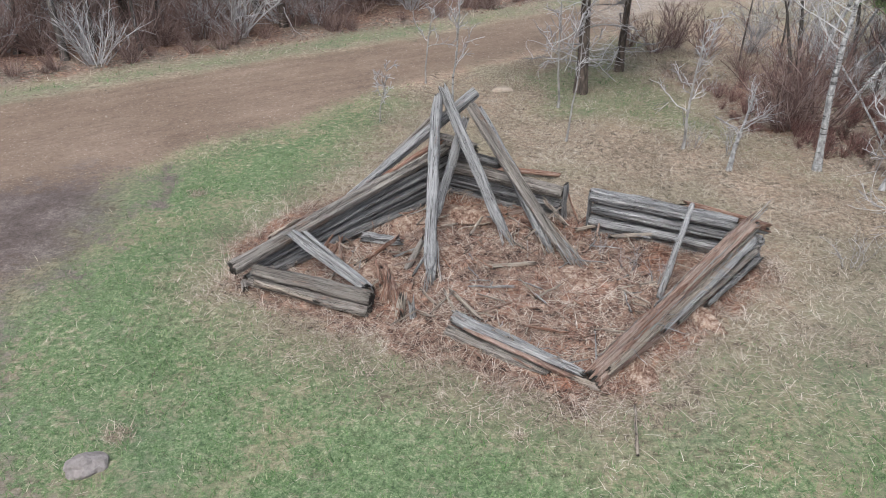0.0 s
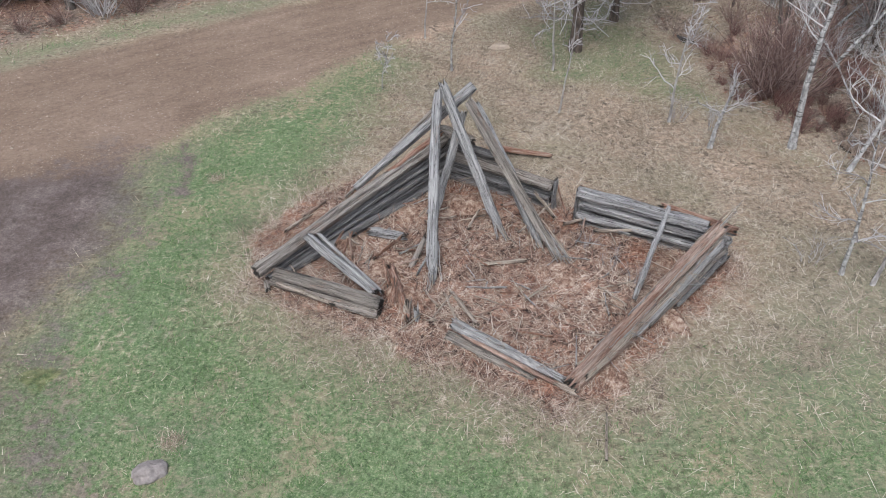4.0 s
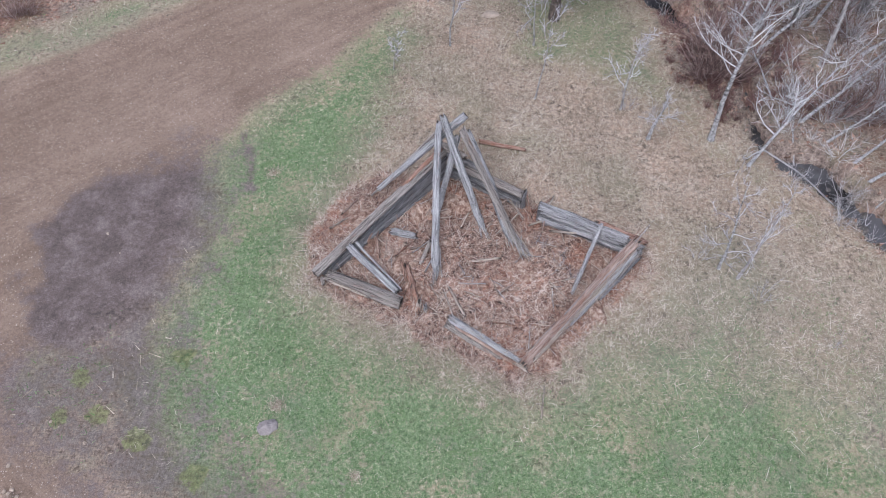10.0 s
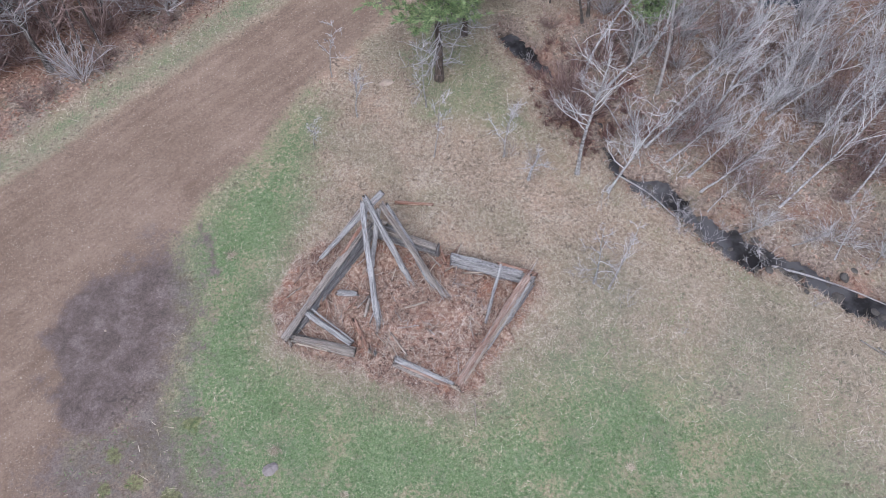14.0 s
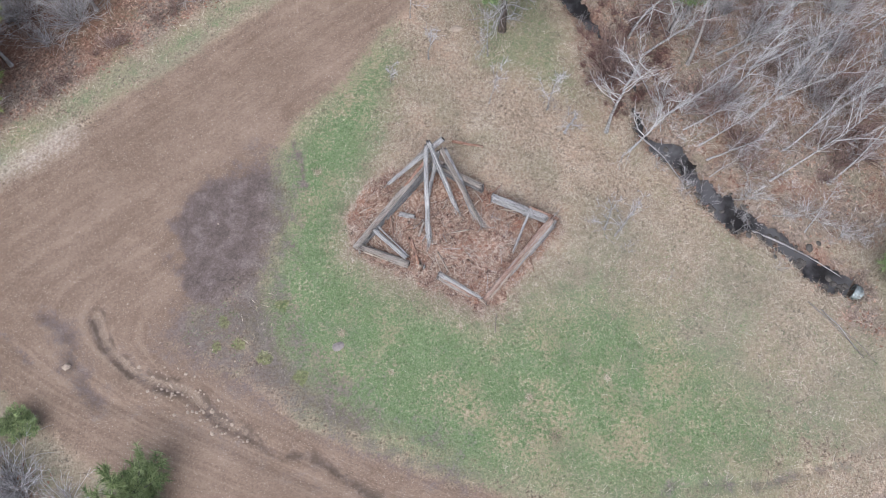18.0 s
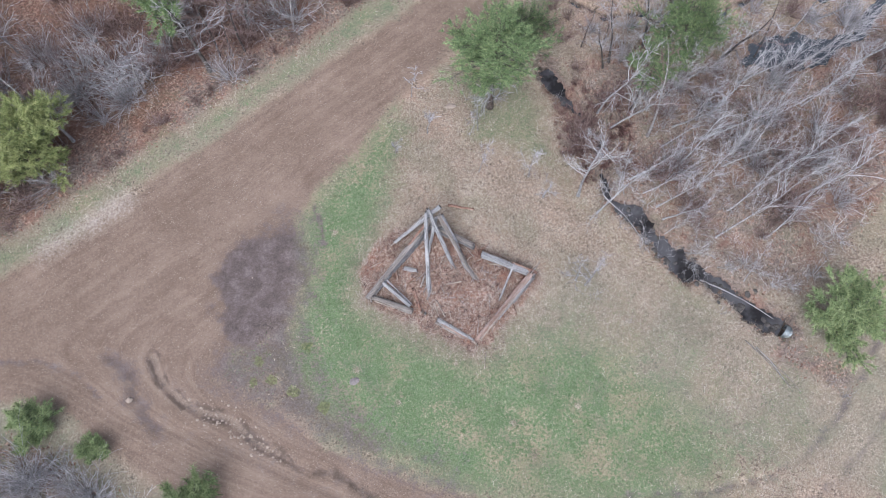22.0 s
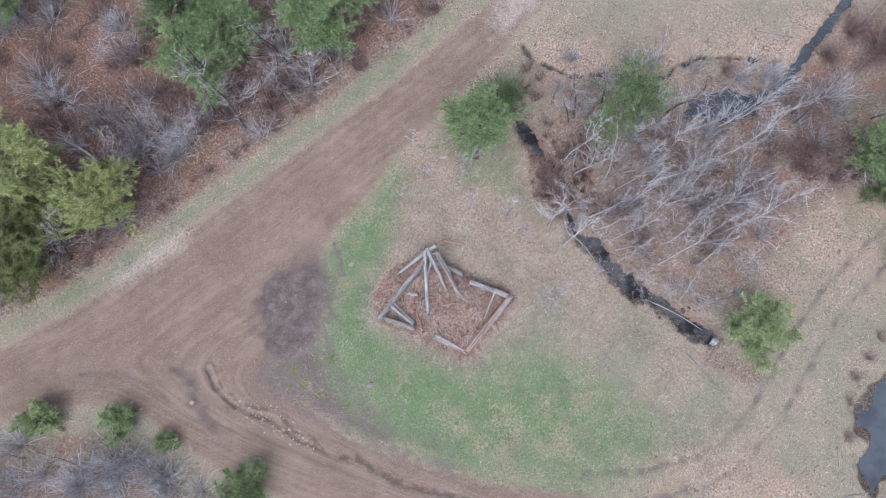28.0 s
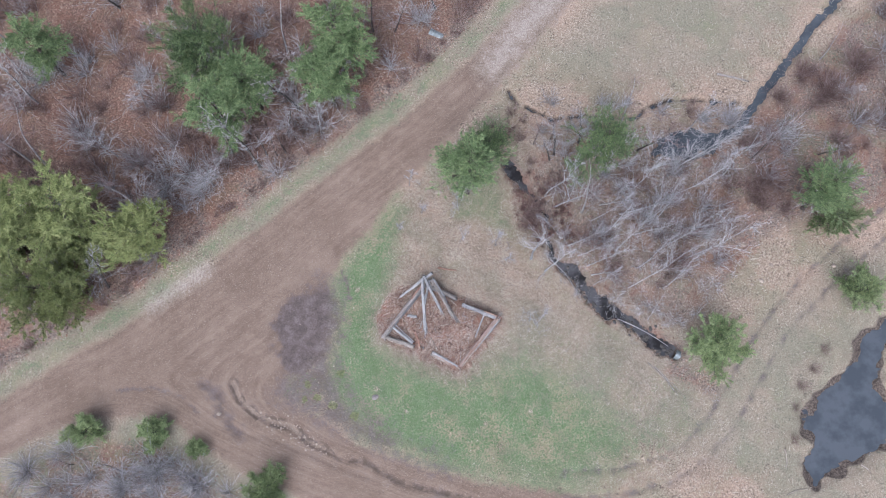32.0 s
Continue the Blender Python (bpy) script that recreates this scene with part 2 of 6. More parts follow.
def strand_material(name, *stops):
    """Blades, needles and twigs, each with a tone of its own."""
    g = Nodes(name)
    r = g.t.nodes.new("ShaderNodeNewGeometry").outputs["Random Per Island"]
    wide = g.noise(g.coords("Object"), 0.7, 3)
    f = g.math("ADD", g.math("MULTIPLY", r, 0.75), g.math("MULTIPLY", g.math("SUBTRACT", wide, 0.35), 0.7))
    return g.done(g.ramp(f, *stops), 0.8)


def rock_material(name, a, b, c):
    g = Nodes(name)
    v = g.coords("Object")
    n, f = g.noise(v, 5, 5, 0.65), g.noise(v, 30, 4, 0.7)
    col = g.ramp(g.math("ADD", g.math("MULTIPLY", n, 0.6), g.math("MULTIPLY", f, 0.4)), (0.3, a), (0.5, b), (0.7, c))
    rnd = g.t.nodes.new("ShaderNodeObjectInfo").outputs["Random"]
    col = g.mix(g.math("MULTIPLY", rnd, 0.4), col, b)
    return g.done(col, 0.85, f, 0.5, 0.02)


def water_material(name, deep, silt_sheen):
    g = Nodes(name)
    v = g.coords("Object")
    # lighter tone: turbid water in the pond, painted sky reflection in the brook
    c = g.ramp(g.noise(v, 0.8, 5), (0.42, deep), (0.6, silt_sheen))
    g.bsdf.inputs["Specular IOR Level"].default_value = 0.5
    g.bsdf.inputs["IOR"].default_value = 1.33
    return g.done(c, 0.06, g.noise(v, 6, 3), 0.05, 0.02)


M_GROUND = ground_material()
M_GREY = wood_material("weathered_grey_wood", (0.088, 0.084, 0.086), (0.31, 0.303, 0.31), (0.62, 0.612, 0.622), 0.2)
M_BROWN = wood_material("weathered_brown_wood", (0.085, 0.072, 0.065), (0.275, 0.243, 0.223), (0.52, 0.475, 0.44), 0.3)
M_ROTTEN = wood_material("rotten_red_wood", (0.13, 0.085, 0.07), (0.41, 0.295, 0.25), (0.68, 0.555, 0.49), 0.8)
M_REDROT = wood_material("crumbling_red_wood", (0.085, 0.036, 0.024), (0.30, 0.135, 0.085), (0.52, 0.32, 0.235), 1.0)
# Darker grey wood: the shade on inner and low logs is in its colour
M_DARKWOOD = wood_material("dark_shaded_wood", (0.05, 0.047, 0.048), (0.19, 0.184, 0.19), (0.44, 0.43, 0.44), 0.1)
M_PALE = wood_material("splintered_pale_wood", (0.15, 0.115, 0.095), (0.42, 0.345, 0.29), (0.66, 0.585, 0.51), 0.2)
M_END = wood_material("log_end_grain", (0.02, 0.018, 0.017), (0.07, 0.061, 0.055), (0.16, 0.142, 0.13))
M_BIRCH = bark_material("birch_bark", (0.13, 0.126, 0.127), (0.31, 0.305, 0.308), (0.55, 0.545, 0.55), scale=(20, 20, 9), marks=0.9)
M_GREYBARK = bark_material("grey_bark", (0.13, 0.12, 0.117), (0.28, 0.265, 0.26), (0.47, 0.455, 0.45))
M_PINEBARK = bark_material("pine_bark", (0.03, 0.025, 0.022), (0.085, 0.067, 0.057), (0.18, 0.14, 0.118))
M_DARKBARK = bark_material("dark_bark", (0.03, 0.026, 0.024), (0.085, 0.074, 0.068), (0.17, 0.152, 0.142))
M_NEEDLE = strand_material("pine_needles", (0.1, (0.05, 0.084, 0.036)), (0.4, (0.13, 0.19, 0.082)), (0.7, (0.225, 0.295, 0.135)), (0.95, (0.35, 0.41, 0.215)))
M_NEEDLE_Y = strand_material("yellowish_pine_needles", (0.08, (0.08, 0.112, 0.038)), (0.35, (0.19, 0.232, 0.085)), (0.65, (0.32, 0.345, 0.142)), (0.95, (0.45, 0.45, 0.22)))
M_NEEDLE_L = strand_material("light_pine_needles", (0.08, (0.08, 0.115, 0.05)), (0.35, (0.165, 0.22, 0.095)), (0.65, (0.255, 0.31, 0.145)), (0.9, (0.36, 0.41, 0.22)))
M_DEBRIS = strand_material("debris_twigs", (0.1, (0.09, 0.06, 0.048)), (0.5, (0.26, 0.195, 0.155)), (0.95, (0.56, 0.48, 0.41)))
M_GREYTWIG = strand_material("grey_twigs", (0.1, (0.18, 0.168, 0.172)), (0.5, (0.36, 0.345, 0.355)), (0.9, (0.56, 0.545, 0.555)))
M_WHITETWIG = strand_material("pale_twigs", (0.1, (0.23, 0.224, 0.226)), (0.5, (0.43, 0.42, 0.424)), (0.9, (0.63, 0.62, 0.625)))
M_REDTWIG = strand_material("reddish_twigs", (0.1, (0.095, 0.058, 0.052)), (0.5, (0.205, 0.137, 0.124)), (0.9, (0.38, 0.30, 0.28)))
M_CRIMSON = strand_material("crimson_twigs", (0.1, (0.07, 0.032, 0.028)), (0.5, (0.16, 0.082, 0.072)), (0.9, (0.32, 0.215, 0.195)))
M_BLADE = strand_material("green_blades", (0.1, (0.03, 0.06, 0.02)), (0.35, (0.07, 0.142, 0.045)), (0.6, (0.133, 0.215, 0.082)), (0.82, (0.24, 0.262, 0.155)), (0.96, (0.43, 0.39, 0.30)))
M_STRAW = strand_material("dry_blades", (0.12, (0.08, 0.062, 0.046)), (0.38, (0.222, 0.178, 0.134)), (0.68, (0.37, 0.312, 0.246)), (0.93, (0.58, 0.525, 0.45)))
M_CHIP = strand_material("wood_chips", (0.1, (0.05, 0.026, 0.02)), (0.4, (0.158, 0.09, 0.069)), (0.68, (0.32, 0.228, 0.183)), (0.92, (0.62, 0.525, 0.45)))
M_EMBER = strand_material("red_crumbs", (0.1, (0.07, 0.03, 0.02)), (0.4, (0.20, 0.092, 0.062)), (0.75, (0.36, 0.215, 0.155)), (0.95, (0.55, 0.42, 0.34)))
M_PALESTRAW = strand_material("bleached_stalks", (0.1, (0.27, 0.215, 0.175)), (0.5, (0.46, 0.385, 0.325)), (0.9, (0.66, 0.60, 0.54)))
M_LEAF = strand_material("dead_leaves", (0.1, (0.075, 0.038, 0.027)), (0.5, (0.205, 0.112, 0.078)), (0.9, (0.40, 0.28, 0.22)))
M_ROCK = rock_material("grey_rock", (0.11, 0.097, 0.094), (0.215, 0.19, 0.187), (0.33, 0.30, 0.295))
M_WETROCK = rock_material("wet_rock", (0.03, 0.027, 0.025), (0.075, 0.068, 0.064), (0.17, 0.155, 0.145))
M_PALEROCK = rock_material("pale_stone", (0.17, 0.13, 0.10), (0.30, 0.245, 0.20), (0.46, 0.40, 0.345))
# The brook's grey patches are sky reflection put into the base colour
M_STREAM = water_material("stream_water", (0.016, 0.014, 0.014), (0.08, 0.078, 0.083))
M_POND = water_material("pond_water", (0.05, 0.058, 0.068), (0.075, 0.083, 0.095))


def mound_material():
    g = Nodes("rotted_wood_crumble")
    v = g.coords("Object")
    f = g.math("ADD", g.math("MULTIPLY", g.noise(v, 9, 5, 0.75), 0.6), g.math("MULTIPLY", g.noise(v, 40, 4, 0.75), 0.4))
    c = g.ramp(f, (0.39, (0.04, 0.021, 0.015)), (0.46, (0.145, 0.082, 0.06)), (0.52, (0.25, 0.168, 0.128)), (0.6, (0.43, 0.35, 0.29)))
    return g.done(c, 0.95, f, 0.8, 0.05)


M_MOUND = mound_material()


# ---- mesh helpers ----
def mesh_of(name, verts, faces, mats=(), slots=None, smooth=False):
    """A mesh from an (n, 3) array and an (m, k) array of corners (or a list of both triangles and quads)."""
    me = bpy.data.meshes.new(name)
    verts = np.asarray(verts, np.float32)
    if isinstance(faces, np.ndarray):
        m, k = faces.shape
        me.vertices.add(len(verts)), me.loops.add(m * k), me.polygons.add(m)
        me.vertices.foreach_set("co", verts.ravel())
        me.loops.foreach_set("vertex_index", faces.astype(np.int32).ravel())
        me.polygons.foreach_set("loop_start", np.arange(0, m * k, k, dtype=np.int32))
        me.update(calc_edges=True)
    else:
        me.from_pydata(verts.tolist(), [], faces)
    for m in mats:
        me.materials.append(m)
    if slots is not None:
        me.polygons.foreach_set("material_index", np.asarray(slots, np.int32))
    if smooth:
        me.polygons.foreach_set("use_smooth", np.ones(len(me.polygons), bool))
    me.update()
    return me


def part(name, me, parent, label="", m=None, kind=""):
    ob = new(name, me)
    if m is not None:
        ob.matrix_basis = m
    ob.parent = parent
    return tagged(ob, label=label, kind=kind)


def thing(name, m, label, category, group="", kind="", me=None):
    ob = new(name, me)
    ob.matrix_basis = m
    return tagged(ob, label=label, category=category, group=group, kind=kind)


# ---- plan, in metres ----
ROAD_W = [(-60, -19), (-40, -9), (-26, -1.9), (-22.7, -0.2), (-17.6, 2.5), (-12.4, 6.05), (-9.5, 8.0), (-6.6, 10.1), (-3.7, 12.1), (-0.8, 14.1), (2.2, 16.5), (4.8, 18.8), (8.3, 22.3), (16, 30), (50, 64)]
ROAD_E = [(53, 62), (19, 30), (11.4, 22.1), (9.2, 19.7), (6.6, 17), (4.2, 14.6), (2.0, 12.6), (0.2, 10.9), (-1.8, 9.0), (-3.3, 7.0), (-5.0, 5.4), (-6.1, 3.9), (-6.2, 1.5), (-7.2, -1.1), (-7.6, -2.6), (-6.3, -4.4), (-4.2, -6.3), (-1.3, -7.9), (2.3, -9.0), (7.1, -10.1), (12, -11.6), (20, -15), (40, -24)]
ROAD_S = [(40, -28), (15, -17.5), (3, -13), (-3, -11), (-7.4, -9.3), (-10.9, -7.6), (-13.9, -5.6), (-15.6, -4.1), (-17.2, -3.5), (-19.9, -3.4), (-22.6, -3.8), (-26, -5.2), (-40, -12.5), (-60, -23)]
ROAD = ROAD_W + ROAD_E + ROAD_S
DARK = [(-9.5, 1.4), (-9.0, 2.5), (-8.0, 3.3), (-6.2, 3.9), (-5.4, 2.9), (-5.5, 1.3), (-5.9, -0.1), (-6.5, -1.4), (-7.9, -2.2), (-8.9, -1.5), (-9.5, 0)]
SOIL = [(-7.1, -1.2), (-8.9, -1.8), (-9.6, -3.2), (-8.7, -3.8), (-6.7, -4.8), (-4.8, -5.9), (-2.8, -6.8), (-2.6, -6.2), (-4.5, -4.8), (-5.7, -3.2), (-6.2, -1.2)]
LAWN = [(-6.0, 3.4), (-5.2, 5.0), (-3.8, 6.6), (-1.6, 9.0), (-0.7, 8.2), (-1.3, 6.4), (-1.6, 4.6), (-2.2, 3.2), (-3.0, 1.4), (-3.1, -0.2), (-2.2, -1.0), (-0.6, -1.9), (1.6, -3.1), (3.4, -1.9), (5.6, -1.7), (8.0, -2.7), (10.5, -4.2), (12.8, -5.5), (16.7, -6.5), (15.1, -8.0), (12.1, -9.9), (7.0, -10.2), (3.7, -9.3), (0.5, -8.3), (-2.1, -7.3), (-4.2, -6.0), (-5.7, -4.5), (-6.6, -3.1), (-6.6, -1.6), (-6.0, 0.2), (-5.7, 1.8)]
NORTH_GREEN = [(1.4, 6.5), (3.2, 6.3), (4.8, 5.3), (6.2, 4.3), (6.5, 5.4), (5.9, 8.2), (5.4, 10.2), (5.0, 12.2), (6.3, 13.4), (5.2, 14.8), (3.0, 12.6), (1.4, 10.4)]
THICKET = [(8.6, 3.9), (7.4, 8), (6.6, 10.5), (9, 12), (14, 12.4), (21, 12.2), (24, 13.6), (28, 17), (34, 22), (70, 40), (70, 5), (30, 5.5), (25, 6), (21.5, 4.2), (18.5, 1.5), (15.6, -0.9), (13.4, -0.8), (11, 1.6)]
BROOK = [(5.9, 10.9), (6.3, 9.9), (6.8, 9.1), (7.5, 8.0), (8.0, 6.9), (8.1, 5.6), (7.95, 4.5), (8.4, 3.7), (9.2, 3.1), (9.8, 2.2), (10.5, 1.2), (11.3, 0.35), (12.6, -0.4), (13.4, -1.3), (14.0, -1.85), (14.8, -2.4)]
BROOK_N = [(34, 26), (29.5, 20.4), (27.6, 18.8), (25.6, 16.6), (23.9, 14.7), (22.5, 13.3), (21.2, 11.7), (19.0, 11.1), (16.4, 11.0)]
BROOK_W = [(21.4, 13.7), (20.6, 13.7), (19.1, 14.0), (17.3, 14.2), (15.3, 13.7), (14.7, 13.1), (13, 13.3), (11.2, 13.6), (9.2, 13.4), (8.2, 14.1), (7.1, 14.6), (6.5, 15.7)]
POND = [(21.8, -10.8), (21.3, -9.5), (22.0, -8.6), (21.9, -6.9), (22.8, -5.7), (24.4, -4.8), (25.5, -3.9), (26.2, -2.5), (28.1, -1.3), (29.2, -1.6), (27.3, -4.0), (26.6, -5.2), (27.4, -7), (26.9, -8.8), (25.4, -9.5), (24.0, -9.8), (22.9, -10.3)]
POOL = [(15.2, 10.5), (17.0, 9.8), (19.3, 10.3), (20.6, 11.2), (18.6, 12.1), (16.2, 12.0)]
CABIN = [(-0.05, 3.0), (-2.8, 0.0), (1.55, -2.45), (4.3, 0.45)]
TRAIL = [(7.6, -9.6), (10.4, -9.7), (13.3, -9.2), (15.4, -8.1), (17.1, -6.6), (18.6, -4.6), (20.2, -2.6), (22.0, -0.6), (25.5, 2.2), (30, 5), (40, 9)]
GULLY = [(-12.1, -2.0), (-11.6, -3.2), (-10.6, -4.1), (-9.7, -4.6), (-8.8, -4.8), (-7.8, -5.8), (-6.7, -6.4), (-5.7, -7.1), (-4.6, -7.2), (-3.6, -7.8), (-2.8, -8.5), (-0.8, -9.2), (1.5, -9.9)]
TUFTS = [(-3.48, -3.12, 0.15), (-1.8, -4.58, 0.09), (2.88, -5.7, 0.13), (3.62, -7.05, 0.2), (0.68, -3.12, 0.07), (5.6, -5.2, 0.12), (-4.3, 3.1, 0.14)]
RUT_A = [(-13.9, -1.9), (-13.0, -2.7), (-12.7, -3.8), (-11.8, -5.1), (-10.3, -5.3), (-8.8, -5.9), (-7.3, -6.6), (-6.1, -7.3), (-4.4, -8.1)]
RUTS = [[(-5.2, 4.4), (-4.9, 3.6), (-4.75, 2.4)], [(-5.7, 2.0), (-5.3, 0.4), (-4.4, -0.9)], [(-19, -1.9), (-17, -1.9), (-15.2, -2.6), (-14.2, -3.6)]]


def along(px, py, line):
    """Distance of points to a polyline."""
    best = np.full(px.shape, 1e9)
    for (ax, ay), (bx, by) in zip(line, line[1:]):
        ex, ey = bx - ax, by - ay
        s = np.clip(((px - ax) * ex + (py - ay) * ey) / (ex * ex + ey * ey), 0, 1)
        best = np.minimum(best, np.hypot(px - ax - s * ex, py - ay - s * ey))
    return best


def inside(px, py, ring):
    """Signed distance to a closed ring, positive within."""
    hit = np.zeros(px.shape, bool)
    for (ax, ay), (bx, by) in zip(ring, ring[1:] + ring[:1]):
        if ay != by:
            hit ^= ((ay > py) != (by > py)) & (px < (bx - ax) * (py - ay) / (by - ay) + ax)
    d = along(px, py, ring + ring[:1])
    return np.where(hit, d, -d)


def waves(px, py, scale, seed):
    """Cheap smooth noise from a few turned sine waves, about -1 to 1."""
    r = np.random.RandomState(seed)
    out = np.zeros(px.shape)
    for _ in range(7):
        a, k, ph = r.uniform(0, 6.28), r.uniform(0.6, 1.7) / scale, r.uniform(0, 6.28)
        out += np.sin((px * math.cos(a) + py * math.sin(a)) * k * 6.28 + ph + 1.3 * np.sin((py * math.cos(a) - px * math.sin(a)) * k * 3.1 + ph * 2))
    return out / 4.0


def smooth01(v):
    v = np.clip(v, 0, 1)
    return v * v * (3 - 2 * v)


def brook_half(px, py):
    """Half the width of the brook's bed, which opens into pools."""
    pools = sum(w * smooth01(1 - np.hypot(px - x, py - y) / r) for x, y, w, r in ((8.9, 3.35, 0.36, 1.2), (11.0, 0.7, 0.26, 1.3), (14.0, -1.9, 0.26, 1.2), (6.2, 10.1, 0.16, 1.2)))
    return 0.10 + 0.19 * smooth01((7.2 - px) / 0.6) + pools + 0.25 * smooth01((px - 8.3) / 1.5) + 0.17 * waves(px, py, 1.3, 6) + 0.15 * waves(px, py, 0.5, 16) + 0.05 * waves(px, py, 0.22, 26)


def height(px, py):
    """The lie of the land."""
    px, py = np.asarray(px, float), np.asarray(py, float)
    road = inside(px, py, ROAD)
    z = 0.035 * waves(px, py, 3.1, 3) + 0.018 * waves(px, py, 0.8, 4)
    z = z * (1 - 0.6 * smooth01(road / 0.8))
    z = z + 0.012 * smooth01(road / 0.5) * waves(px, py, 0.45, 5)
    z = z - 0.7 * smooth01((brook_half(px, py) + 0.3 - along(px, py, BROOK)) / 0.5)
    z = z - 0.5 * smooth01((0.5 + 0.16 * waves(px, py, 1.0, 7) - along(px, py, BROOK_N)) / 0.4) - 0.45 * smooth01((inside(px, py, POOL) + 0.2 + 0.3 * waves(px, py, 1.1, 17)) / 0.5)
    z = z - 0.5 * smooth01((0.25 + 0.13 * waves(px, py, 0.9, 7) - along(px, py, BROOK_W)) / 0.4)
    z = z - 0.48 * smooth01((inside(px, py, POND) + 0.75 + 0.25 * waves(px, py, 1.9, 8) + 0.14 * waves(px, py, 0.7, 18)) / 1.4)
    z = z - 0.16 * smooth01((0.24 - 0.08 * smooth01((px + 8) / 3) + 0.08 * waves(px, py, 0.9, 9) + 0.06 * waves(px, py, 0.35, 19) - along(px, py, GULLY)) / 0.2)
    z = z - 0.07 * smooth01((0.34 - along(px, py, RUT_A)) / 0.25)
    for line in RUTS:
        z = z - 0.05 * smooth01((0.2 - along(px, py, line)) / 0.2)
    t = np.abs(along(px, py, TRAIL) - 0.75)
    z = z - 0.06 * smooth01((0.3 - t) / 0.3)
    floor = smooth01((inside(px, py, CABIN) + 0.2) / 0.5)
    z = z + floor * (0.05 + 0.05 * waves(px, py, 0.75, 51) + 0.03 * waves(px, py, 0.3, 52))
    z = z + 0.12 * floor * smooth01(1 - along(px, py, [(0.1, 2.7), (1.8, 1.8), (2.4, 1.25), (4.0, 0.45)]) / 0.8)
    return z


